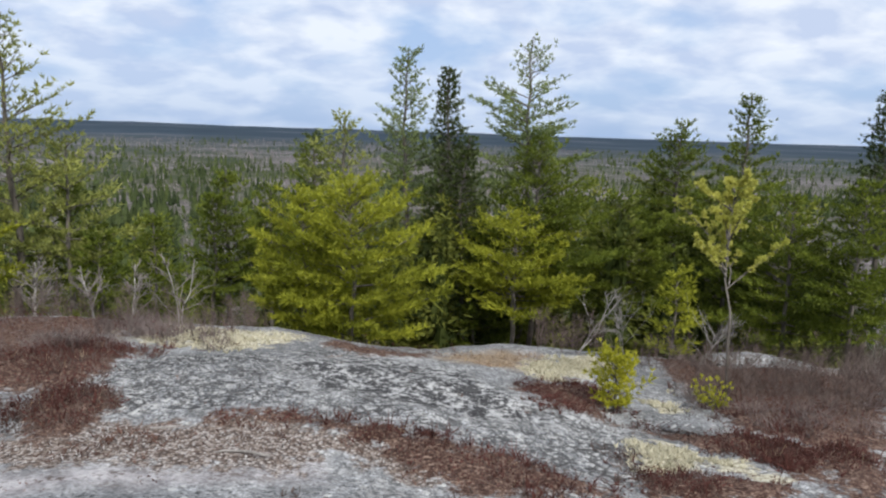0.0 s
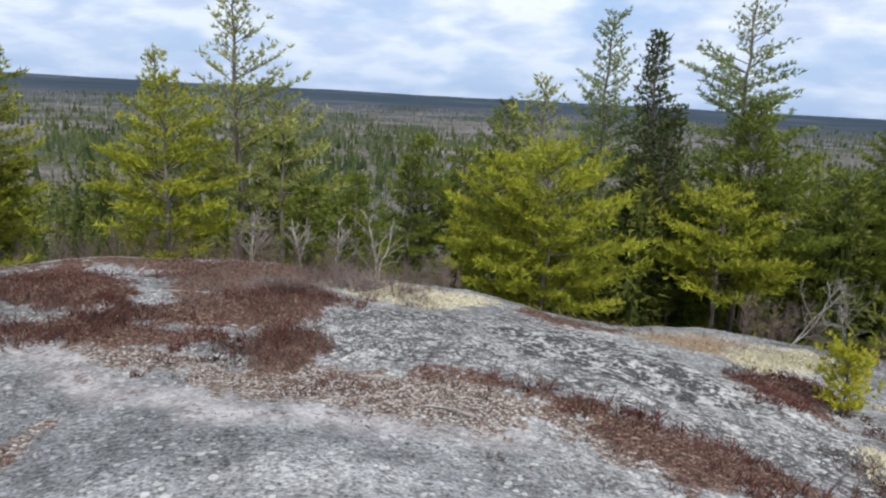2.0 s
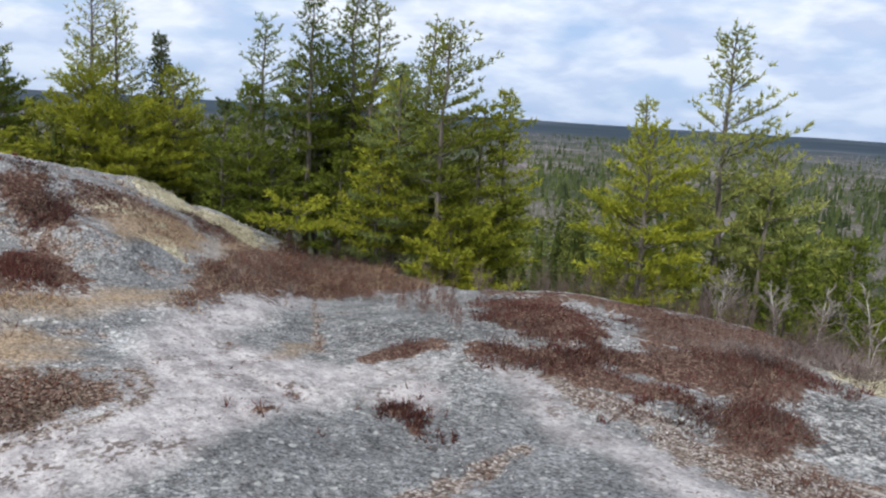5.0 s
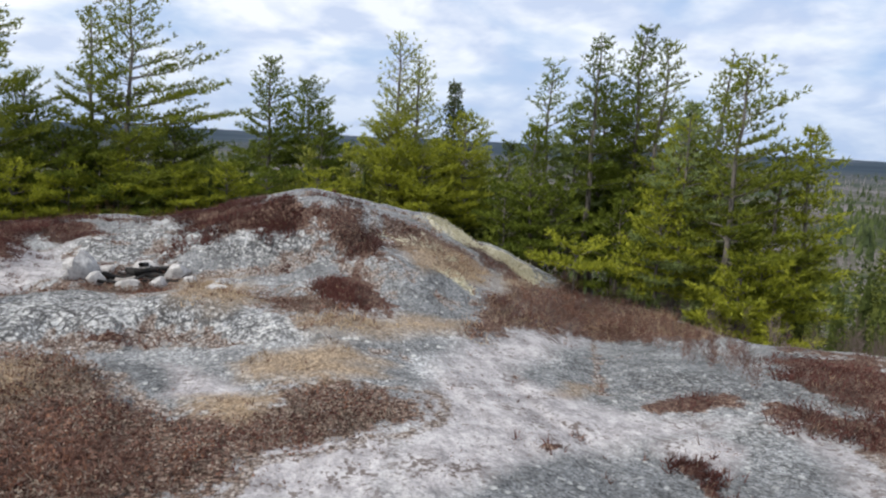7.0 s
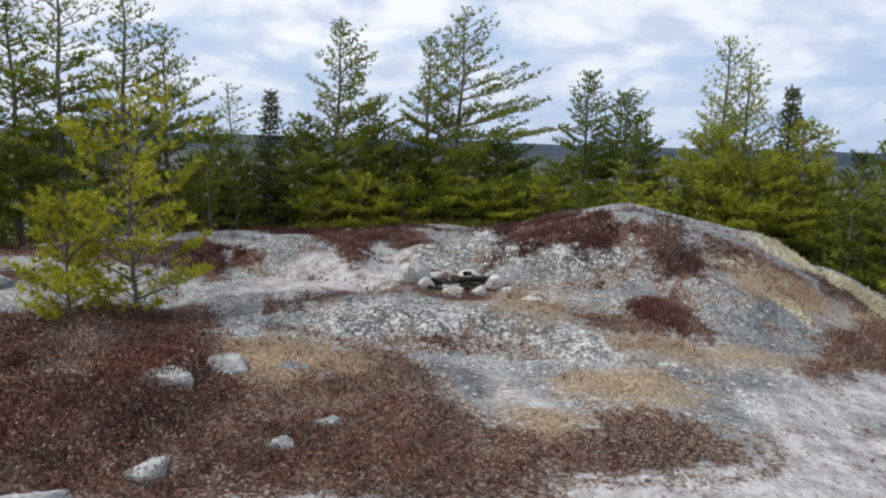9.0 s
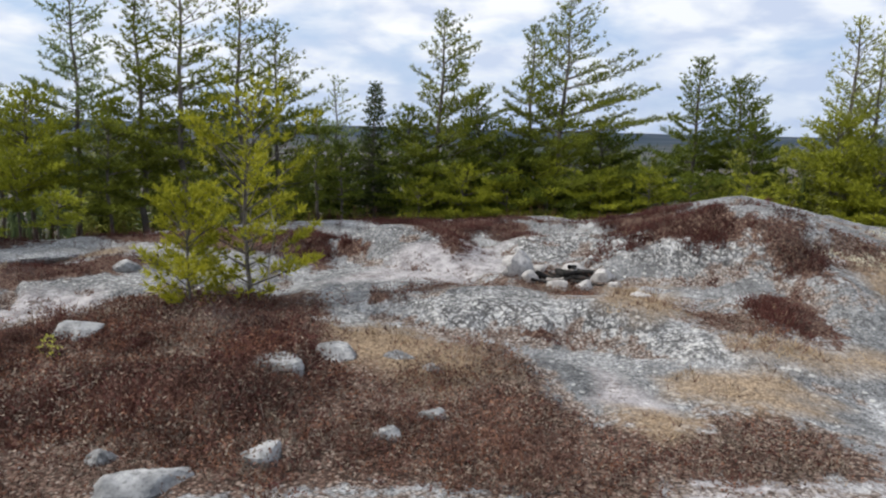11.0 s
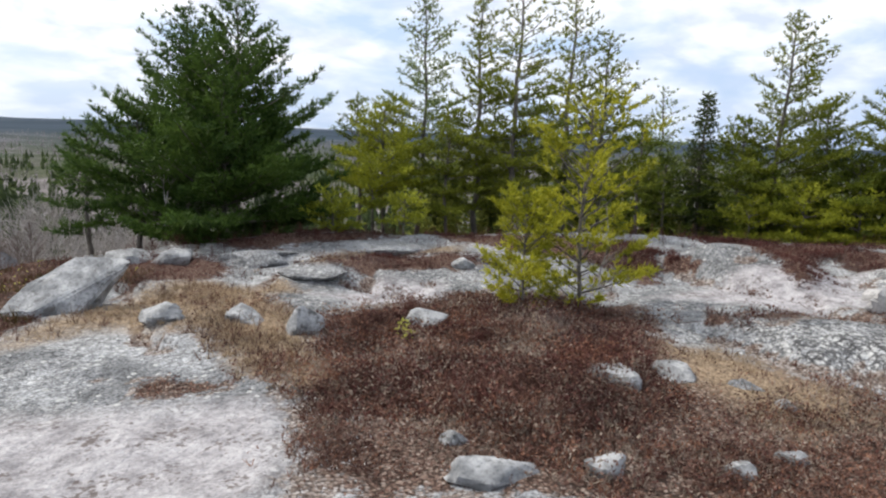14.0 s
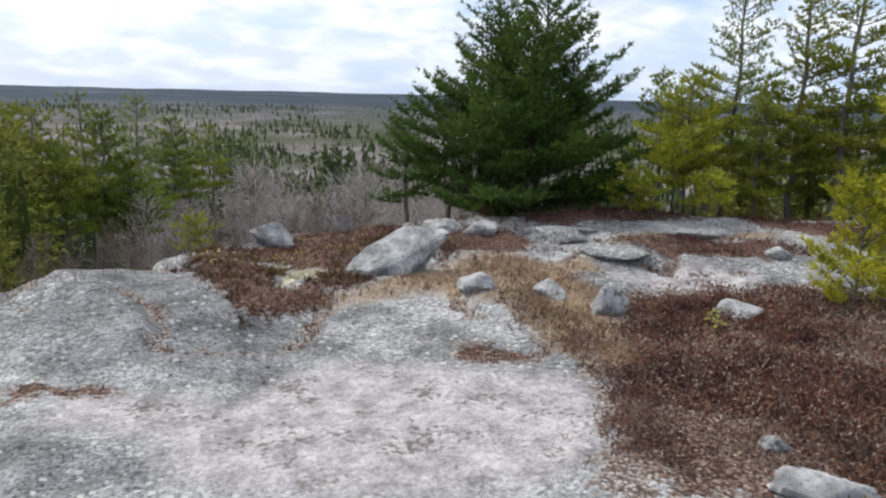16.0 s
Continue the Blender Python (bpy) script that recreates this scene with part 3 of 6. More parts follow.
area("gravel", (-2.64, 1.65), (-2.77, 1.97), (-2.83, 2.35), (-2.77, 2.76), (-2.69, 2.72), (-2.69, 2.3), (-2.66, 1.95), (-2.56, 1.71))
area("dark", (-5.05, 2.16), (-5.78, 3.03), (-5.96, 3.97), (-5.15, 4.32), (-4.26, 4.15), (-4.41, 3.69), (-4.84, 3.07), (-4.94, 2.38))
area("dark", (-3.34, 1.03), (-3.6, 1.73), (-3.8, 2.32), (-3.4, 2.43), (-3.74, 3.12), (-3.48, 3.49), (-2.61, 2.94), (-1.92, 2.95), (-1.48, 2.93), (-3.03, 0.93))
area("lichen", (-8.91, 3.1), (-9.36, 3.76), (-8.94, 4.26), (-8.48, 3.94), (-8.42, 3.32))
area("shrub", (-6.19, 2.22), (-7.67, 3.19), (-9.18, 4.7), (-8.06, 5.32), (-7.23, 5.36), (-6.67, 5.3), (-6.64, 4.01), (-6.71, 3.4), (-5.91, 2.43), (-5.76, 2.01))
area("heath", (-5.37, 4.81), (-5.14, 5.78), (-3.83, 4.21), (-4.11, 4.09), (-4.56, 4.09))
area("heath", (-4.23, 3.54), (-4.1, 3.79), (-3.69, 4.02), (-3.52, 3.82), (-3.8, 3.64), (-4.03, 3.41))
area("heath", (-4.54, 2.91), (-4.56, 3.3), (-4.46, 3.27), (-4.42, 2.91))
area("heath", (-3.65, 2.5), (-3.58, 2.58), (-3.42, 2.53), (-3.5, 2.47))
area("heath", (-9.69, -1.82), (-10.21, -1.43), (-8.69, -0.99), (-8.9, -1.4))
area("heath", (-7.73, 1.11), (-7.89, 1.55), (-7.72, 1.52), (-7.16, 1.57), (-7.03, 1.49), (-7.37, 1.34), (-7.65, 1.1))
area("heath", (-10.08, 0.24), (-8.11, 0.64), (-7.74, 1.06), (-7.72, 0.94), (-8.01, 0.35))
area("heath", (-5.78, -0.86), (-5.78, -0.54), (-5.67, -0.51), (-5.67, -0.77))
area("heath", (-6.57, 0.9), (-6.76, 1.44), (-6.21, 1.56), (-6.32, 1.24), (-6.42, 0.93))
area("litter", (-4.73, 0.4), (-4.77, 0.79), (-4.57, 1.1), (-4.31, 0.84), (-4.47, 0.48))
area("litter", (-5.48, -1.23), (-5.48, -0.85), (-4.9, -0.51), (-4.4, -0.1), (-4.18, 0.33), (-4.4, 0.47), (-4.53, 1.09), (-4.35, 1.28), (-4.07, 1.03), (-3.99, 0.65), (-3.96, 0.31), (-3.78, 0.09), (-3.53, 0.04), (-3.72, -0.81))
area("litter", (-8.08, -0.97), (-7.41, -0.32), (-6.19, -0.22), (-7.09, -0.85))
area("grass", (-7.22, -0.31), (-7.15, 0.27), (-6.26, 0.45), (-5.9, 0.14), (-5.99, -0.21))
area("grass", (-5.59, 0.68), (-5.92, 1.44), (-6.07, 2.13), (-5.66, 1.93), (-5.46, 1.07), (-5.48, 0.75))
area("grass", (-5.19, 0.12), (-5.22, 0.56), (-4.98, 1.12), (-4.79, 1.15), (-4.75, 0.64), (-4.87, 0.21))
area("grass", (-4.79, -0.11), (-4.64, 0.43), (-4.24, 0.21), (-4.36, 0.02))
area("grass", (-4.7, 2.16), (-5.06, 2.82), (-4.85, 2.69), (-4.62, 2.21))
area("sand", (-3.34, 0.84), (-3.78, 0.84), (-4.27, 1.22), (-5.0, 1.57), (-5.55, 1.93), (-5.82, 2.49), (-5.05, 2.06), (-4.74, 2.27), (-4.21, 1.92), (-3.89, 1.66), (-3.97, 2.32), (-3.67, 1.62), (-3.46, 1.26))
area("sand", (-3.73, 0.09), (-4.04, 0.37), (-4.02, 0.93), (-3.35, 0.79), (-3.52, 0.08))
area("sand", (-5.33, -0.29), (-4.83, 0.18), (-4.61, 0.23), (-4.78, -0.2))
area("dark", (-5.84, 2.94), (-6.59, 4.32), (-4.85, 4.42), (-4.1, 3.93), (-4.29, 3.41), (-4.81, 3.09), (-5.25, 2.88))
area("dark", (-3.57, 1.48), (-3.88, 2.27), (-3.75, 2.55), (-3.97, 3.14), (-3.49, 3.78), (-3.03, 3.24), (-3.32, 1.04))
area("dark", (-10.09, 2.08), (-9.88, 3.17), (-9.55, 3.99), (-8.3, 3.3), (-7.86, 2.3), (-7.94, 1.81))
area("dark", (-6.69, 1.53), (-7.38, 2.67), (-6.45, 2.43), (-6.0, 1.55))
area("dark", (-5.52, -0.75), (-5.31, -0.22), (-4.32, -0.32), (-4.5, -0.52))
area("crust", (-7.08, -1.6), (-6.24, -0.46), (-5.87, 0.14), (-5.45, 0.74), (-5.5, 0.13), (-5.79, -0.5), (-5.62, -1.26))
area("crust", (-9.34, -1.64), (-10.2, -0.71), (-7.64, 1.05), (-7.29, 1.22), (-7.41, 0.43), (-7.72, -0.33), (-8.52, -1.29))
area("lichen", (-9.93, 2.61), (-9.93, 3.18), (-9.51, 3.8), (-9.03, 4.27), (-8.48, 3.89), (-8.4, 3.26), (-9.37, 2.92))
area("lichen", (-7.56, 2.27), (-8.01, 2.62), (-7.77, 2.61), (-7.41, 2.26))
area("heath", (-9.29, 3.29), (-9.37, 3.74), (-8.3, 3.37), (-8.1, 3.0))
area("dark", (-9.52, 2.65), (-9.29, 3.29), (-8.15, 2.74), (-7.73, 2.01))
area("litter", (-7.82, 1.84), (-7.92, 2.32), (-7.39, 2.04), (-7.39, 1.74))
area("grass", (-8.15, 3.24), (-8.98, 4.68), (-8.07, 3.81), (-7.1, 2.81))
area("litter", (-4.97, -3.53), (-4.89, -2.66), (-5.32, -2.29), (-5.52, -1.31), (-5.36, -0.87), (-4.8, -0.56), (-4.19, -0.42), (-4.44, -0.07), (-4.55, 0.56), (-4.39, 0.87), (-4.18, 0.74), (-3.89, 0.21), (-3.65, -0.05), (-3.26, -2.21))
area("scrub", (-4.82, -3.41), (-4.79, -2.61), (-4.6, -2.02), (-3.99, -1.82), (-3.73, -1.35), (-3.36, -1.5), (-3.26, -2.21))
area("grass", (-5.33, -2.25), (-5.62, -1.86), (-5.52, -1.31), (-4.96, -0.73), (-4.72, -0.97), (-4.69, -1.45), (-4.97, -1.85))
area("grass", (-6.28, -0.26), (-7.23, 0.13), (-6.24, 0.33), (-5.98, -0.11))
area("grass", (-5.27, 0.29), (-5.36, 0.85), (-5.09, 1.29), (-4.88, 0.77), (-4.94, 0.27))
area("grass", (-5.6, 0.69), (-6.14, 1.82), (-5.97, 1.97), (-5.51, 1.06))
area("heath", (-8.83, -4.21), (-9.28, -3.98), (-7.55, -3.08), (-7.71, -3.52))
area("heath", (-8.1, -3.19), (-8.08, -2.89), (-7.91, -2.86), (-7.84, -3.08))
area("heath", (-8.47, -2.08), (-10.11, -2.11), (-8.14, -1.74), (-8.0, -1.93))
area("heath", (-10.12, -1.95), (-10.34, -1.36), (-8.92, -1.07), (-9.48, -1.68))
area("heath", (-5.78, -0.84), (-5.81, -0.54), (-5.72, -0.51), (-5.67, -0.76))
area("heath", (-6.36, -2.12), (-6.15, -1.83), (-5.89, -1.79), (-5.92, -1.96))
area("heath", (-6.82, 0.8), (-6.96, 1.35), (-6.31, 1.53), (-6.24, 1.13))
area("heath", (-7.76, 1.11), (-7.29, 1.51), (-7.07, 1.51), (-7.59, 1.1))
area("heath", (-10.12, -3.78), (-10.71, -2.49), (-10.66, -0.21), (-10.45, 0.26), (-10.55, -0.83), (-10.18, -2.36))
area("litter", (-6.52, -1.87), (-7.35, -1.23), (-7.16, -0.34), (-6.28, -0.35), (-7.16, -1.19), (-6.18, -1.67))
area("sand", (-6.68, -2.76), (-7.77, -2.38), (-8.86, -1.49), (-7.54, -1.14), (-7.05, -1.93))
area("crust", (-5.94, -1.79), (-7.19, -1.2), (-6.01, -0.29), (-5.73, 0.31), (-5.77, -0.1), (-5.78, -0.95), (-5.65, -1.35))
area("scrub", (-3.34, -3.91), (-4.18, -4.01), (-5.4, -4.1), (-5.95, -3.84), (-5.9, -2.49), (-4.96, -2.04), (-4.53, -1.82), (-3.73, -2.13), (-3.29, -2.8), (-3.17, -3.16))
area("litter", (-3.17, -3.16), (-3.73, -2.48), (-4.53, -1.82), (-5.03, -1.09), (-4.81, -0.64), (-4.21, -0.52), (-3.86, -0.6), (-2.75, -2.55))
area("heath", (-5.23, -5.68), (-6.5, -6.01), (-7.13, -5.25), (-6.54, -4.51), (-5.64, -4.96))
area("heath", (-5.54, -7.93), (-6.04, -7.75), (-6.87, -7.5), (-6.62, -6.84), (-5.79, -6.94))
area("heath", (-8.04, -6.7), (-8.71, -5.7), (-9.01, -4.15), (-7.58, -3.35), (-7.66, -4.53))
area("grass", (-4.0, -6.0), (-4.37, -5.98), (-4.43, -5.42), (-4.11, -5.05), (-3.74, -5.55))
area("grass", (-3.67, -4.81), (-3.97, -4.22), (-3.66, -3.9), (-3.25, -4.09), (-3.45, -4.53))
area("grass", (-5.44, -5.92), (-7.07, -6.56), (-7.74, -5.72), (-7.31, -5.39), (-6.81, -6.14), (-5.24, -5.47))
area("grass", (-5.28, -2.18), (-5.56, -1.81), (-5.0, -1.15), (-4.53, -0.99), (-4.59, -1.32), (-4.95, -1.88))
area("heath", (-8.01, -3.69), (-7.92, -3.23), (-7.38, -2.94), (-7.17, -3.04))
area("heath", (-8.07, -3.09), (-7.98, -2.7), (-7.84, -2.77), (-7.91, -3.06))
area("heath", (-8.23, -2.01), (-8.19, -1.7), (-7.95, -1.65), (-7.89, -1.81))
area("heath", (-10.27, -3.35), (-10.7, -1.9), (-8.39, -1.99), (-8.34, -2.47))
area("sand", (-4.77, -4.95), (-5.47, -4.87), (-5.86, -4.41), (-5.27, -4.18), (-4.77, -4.44))
area("dark", (-5.19, -0.62), (-5.25, -0.32), (-4.36, -0.23), (-4.25, -0.45))
area("grass", (-3.56, -5.93), (-4.24, -6.19), (-4.72, -5.57), (-4.57, -5.23), (-3.7, -5.25), (-3.52, -4.56), (-3.81, -4.19), (-3.56, -3.78), (-3.52, -3.34), (-3.29, -3.38), (-3.21, -3.89), (-3.43, -4.9), (-3.31, -5.47))
area("gravel", (-3.12, -3.57), (-3.4, -3.21), (-3.22, -2.79), (-2.65, -2.38), (-2.41, -2.61), (-2.82, -2.94))
area("heath", (-5.5, -7.92), (-6.41, -7.46), (-7.53, -6.56), (-6.85, -6.7), (-5.61, -7.19))
area("grass", (-4.27, -5.62), (-4.7, -5.54), (-4.76, -5.01), (-4.33, -5.08))
area("heath", (-2.22, -7.84), (-2.98, -8.09), (-3.61, -7.97), (-3.83, -7.53), (-3.24, -7.11), (-2.86, -7.38))
area("grass", (-2.35, -5.6), (-2.9, -5.83), (-3.69, -6.05), (-4.32, -6.04), (-4.44, -5.34), (-4.12, -4.53), (-3.99, -4.15), (-3.39, -3.51), (-3.44, -3.11), (-3.34, -3.65), (-3.29, -4.16), (-3.38, -4.69), (-3.09, -5.39), (-2.55, -5.39))
area("scrub", (-4.25, -4.37), (-5.03, -4.28), (-5.29, -3.71), (-6.07, -3.45), (-3.7, -2.12), (-3.53, -2.36), (-3.42, -2.89), (-3.5, -3.17), (-3.63, -3.72))
area("litter", (-3.28, -3.39), (-3.44, -3.11), (-3.09, -2.51), (-3.19, -1.98), (-2.6, -2.34), (-2.74, -2.9))
area("gravel", (-2.98, -3.29), (-3.2, -3.26), (-2.85, -2.74), (-2.56, -2.36), (-2.27, -2.48), (-2.62, -2.84))
area("litter", (-0.15, -4.81), (-0.68, -4.52), (-0.67, -4.44), (-0.41, -4.49), (-0.15, -4.58))
area("litter", (-2.66, -4.28), (-3.15, -3.85), (-2.81, -3.87), (-2.57, -4.0))
area("dark", (-0.13, -5.74), (-0.9, -6.87), (-1.56, -5.88), (-1.56, -5.39), (-2.21, -5.12), (-1.95, -4.56), (-1.27, -4.24), (-0.84, -4.7), (-0.42, -4.89), (-0.14, -5.18))
area("pale", (-0.41, -4.61), (-1.25, -4.13), (-1.8, -4.44), (-2.47, -3.97), (-3.1, -3.49), (-2.77, -3.02), (-2.34, -2.6), (-1.57, -2.88), (-0.82, -3.33), (-0.8, -3.77), (-0.3, -4.16))
area("dark", (-0.17, -4.03), (-0.72, -3.77), (-0.83, -3.42), (-0.67, -3.35), (-0.18, -3.6))
area("grass", (-0.1, -6.54), (-0.37, -6.69), (-0.29, -6.52), (-0.1, -6.54))
area("thorn", (2.27, 7.5), (2.84, 7.6), (3.51, 7.52), (4.28, 7.68), (2.57, 4.53), (2.17, 4.82), (2.23, 5.94))
area("thorn", (-4.41, 6.01), (-3.78, 5.85), (-3.11, 5.56), (-2.56, 5.61), (-2.39, 5.04), (-3.02, 4.98), (-3.48, 4.71))
area("thorn", (-1.18, 6.36), (-0.66, 6.43), (-0.08, 6.55), (-0.12, 6.23), (-0.71, 5.99), (-1.07, 6.07))
area("heath", (2.42, 4.46), (3.19, 4.8), (2.49, 3.69), (2.16, 3.64))
area("thorn", (3.18, 7.55), (3.74, 7.3), (4.94, 7.6), (3.1, 4.66), (2.46, 4.46), (2.54, 5.31))
area("thorn", (-5.87, 5.24), (-5.03, 5.8), (-4.27, 6.12), (-3.29, 6.06), (-2.62, 5.72), (-2.49, 5.42), (-3.27, 5.57), (-4.24, 5.63), (-5.09, 5.49), (-5.62, 5.13))
area("litter", (-7.98, 0.75), (-7.77, 1.06), (-7.12, 1.57), (-6.81, 1.74), (-7.01, 1.5), (-7.6, 1.04))
area("litter", (-7.79, 1.72), (-9.07, 2.67), (-8.15, 2.96), (-7.44, 2.48), (-7.45, 1.96))
area("grass", (-7.44, 1.9), (-8.28, 2.66), (-8.03, 3.14), (-7.19, 2.65), (-6.86, 1.94))
area("dark", (-6.92, 1.62), (-6.74, 1.95), (-6.67, 2.31), (-6.31, 2.01), (-6.51, 1.67))
area("moss", (-1.62, -7.53), (-1.58, -6.78), (-1.52, -6.17), (-1.6, -5.76), (-1.62, -5.42), (-1.81, -5.35), (-2.18, -5.47), (-2.4, -5.74), (-2.69, -5.8), (-2.71, -6.32), (-3.13, -6.73), (-3.69, -7.25), (-3.94, -6.49), (-4.45, -6.9), (-4.31, -7.63), (-3.61, -7.83), (-2.87, -7.96), (-2.3, -7.64), (-1.84, -7.5))
area("heath", (-1.62, -7.01), (-1.7, -6.42), (-1.79, -5.67), (-2.18, -5.7), (-2.52, -5.94), (-2.74, -5.86), (-2.38, -5.67), (-2.16, -5.41), (-1.8, -5.33), (-1.62, -5.42), (-1.58, -5.83), (-1.51, -6.18))
area("heath", (-1.8, -7.52), (-2.28, -7.55), (-2.72, -7.67), (-2.61, -7.31), (-2.05, -7.21))
area("heath", (-4.19, -7.28), (-4.6, -7.51), (-5.02, -6.67), (-4.68, -6.16), (-4.23, -6.03), (-3.75, -6.3))
area("lichen", (-2.35, -6.72), (-2.63, -6.76), (-2.69, -6.46), (-2.47, -6.18), (-2.16, -5.95), (-1.95, -5.99))
area("lichen", (-1.8, -7.28), (-2.09, -7.19), (-2.53, -6.9), (-2.35, -6.79), (-1.98, -6.94))
area("grass", (-3.25, -5.83), (-3.72, -6.1), (-4.42, -6.02), (-4.62, -5.58), (-3.8, -5.31), (-3.23, -5.25), (-2.82, -5.38), (-2.28, -5.3), (-2.33, -5.53), (-2.76, -5.64))
area("litter", (-3.78, -5.44), (-4.4, -5.12), (-3.37, -3.78), (-3.41, -4.31), (-3.42, -4.82))
area("lichen", (1.26, 4.51), (1.44, 4.58), (1.65, 4.34), (2.03, 4.03), (2.08, 3.77), (1.62, 3.99))
area("lichen", (0.83, 6.65), (1.74, 7.45), (1.28, 6.2), (0.93, 5.87))
area("heath", (0.72, 5.63), (1.41, 6.12), (1.17, 4.75), (0.86, 4.97))
area("heath", (1.27, 3.88), (1.69, 3.92), (2.05, 3.77), (2.07, 3.65), (1.21, 3.54))
area("heath", (1.37, 4.81), (1.84, 4.74), (2.27, 4.53), (2.59, 4.32), (2.25, 3.98), (1.87, 4.24), (1.6, 4.55))
area("heath", (-2.81, 5.53), (-2.58, 5.52), (-2.26, 4.92), (-2.21, 4.32), (-2.59, 4.43))
area("heath", (-7.86, 0.54), (-7.89, 0.78), (-7.69, 1.28), (-7.61, 1.57), (-7.03, 1.48), (-7.37, 1.3), (-7.63, 0.99), (-7.69, 0.59))
area("heath", (-10.47, -0.22), (-9.84, 0.52), (-7.86, 1.01), (-7.79, 0.94), (-7.94, 0.55))
area("heath", (-6.98, 1.02), (-6.76, 1.41), (-6.18, 1.6), (-5.94, 1.43), (-6.27, 1.12), (-6.67, 0.88))
area("litter", (-6.76, 0.38), (-6.51, 0.96), (-5.93, 1.24), (-5.63, 0.75), (-6.06, 0.34))
area("grass", (-5.66, 0.58), (-5.74, 1.2), (-5.97, 2.1), (-5.64, 1.85), (-5.46, 1.14), (-5.51, 0.69))
area("grass", (-6.3, -0.29), (-7.19, 0.08), (-6.67, 0.38), (-5.99, 0.08), (-6.03, -0.23))
area("thorn", (-5.93, 2.14), (-6.67, 2.57), (-7.59, 3.32), (-8.93, 4.86), (-8.21, 5.32), (-6.93, 3.99), (-6.15, 2.78), (-5.82, 2.14))
area("lichen", (-7.67, 1.61), (-7.87, 2.24), (-8.18, 2.74), (-7.47, 2.13))
area("lichen", (-7.29, 2.08), (-7.44, 2.49), (-6.78, 2.55), (-6.75, 2.37))
area("lichen", (-9.62, 2.98), (-9.84, 3.63), (-9.23, 4.2), (-8.88, 4.35), (-8.96, 4.0), (-9.39, 3.39))
area("dark", (-7.8, 1.66), (-9.54, 3.12), (-9.42, 3.8), (-8.2, 2.95), (-7.87, 2.11))
area("dark", (-6.89, 1.38), (-6.62, 1.69), (-6.2, 2.19), (-6.07, 1.84), (-6.48, 1.5))
area("heath", (-8.39, 3.16), (-9.18, 3.86), (-8.84, 4.03), (-8.03, 3.3))
area("black", (-1.2, 5.24), (-0.64, 6.08), (0.11, 5.78), (0.63, 4.93), (0.84, 4.41), (0.28, 4.37), (-0.29, 4.63), (-0.83, 4.65))
area("thorn", (-3.93, 6.16), (-3.24, 6.31), (-2.44, 6.23), (-1.82, 6.18), (-1.88, 5.74), (-2.45, 5.66), (-3.1, 5.57), (-3.58, 5.61))
area("heath", (-10.63, -0.31), (-10.21, 0.54), (-7.92, 1.01), (-7.77, 1.6), (-6.92, 1.62), (-7.12, 1.37), (-7.57, 1.1), (-7.74, 0.65), (-8.05, 0.19), (-10.17, -0.29))
area("thorn", (-5.27, -3.54), (-5.96, -3.49), (-6.33, -2.78), (-5.7, -2.26), (-5.05, -2.21), (-4.75, -2.75))


def inward(corners, x, y):
    """How far a place lies inside an outline, in metres; negative outside."""
    away, odd = np.full(x.shape, 9.0), np.zeros(x.shape, bool)
    for (ax, ay), (bx, by) in zip(corners, np.roll(corners, -1, axis=0)):
        dx, dy = bx - ax, by - ay
        u = np.clip(((x - ax) * dx + (y - ay) * dy) / (dx * dx + dy * dy + 1e-9), 0, 1)
        away = np.minimum(away, np.hypot(x - ax - u * dx, y - ay - u * dy))
        odd ^= ((ay > y) != (by > y)) & (x < (bx - ax) * (y - ay) / (by - ay + 1e-12) + ax)
    return np.where(odd, away, -away)


def cover_of(kind, x, y):
    """How much of a kind of cover lies at a place: 1 well inside its beds, 0 outside."""
    best = np.zeros_like(x)
    x, y = x + 0.15 * fbm(x, y, 0.45, 4, 21), y + 0.15 * fbm(x, y, 0.5, 4, 27)
    for k, corners in AREAS:
        if k == kind:
            lo, hi = corners.min(0) - 0.2, corners.max(0) + 0.2
            near = (x > lo[0]) & (x < hi[0]) & (y > lo[1]) & (y < hi[1])
            if near.any():
                best[near] = np.maximum(best[near], np.clip(0.50 + inward(corners, x[near], y[near]) / min(0.36, 0.35 * math.sqrt(np.prod(hi - lo - 0.4))), 0, 1))
    return best


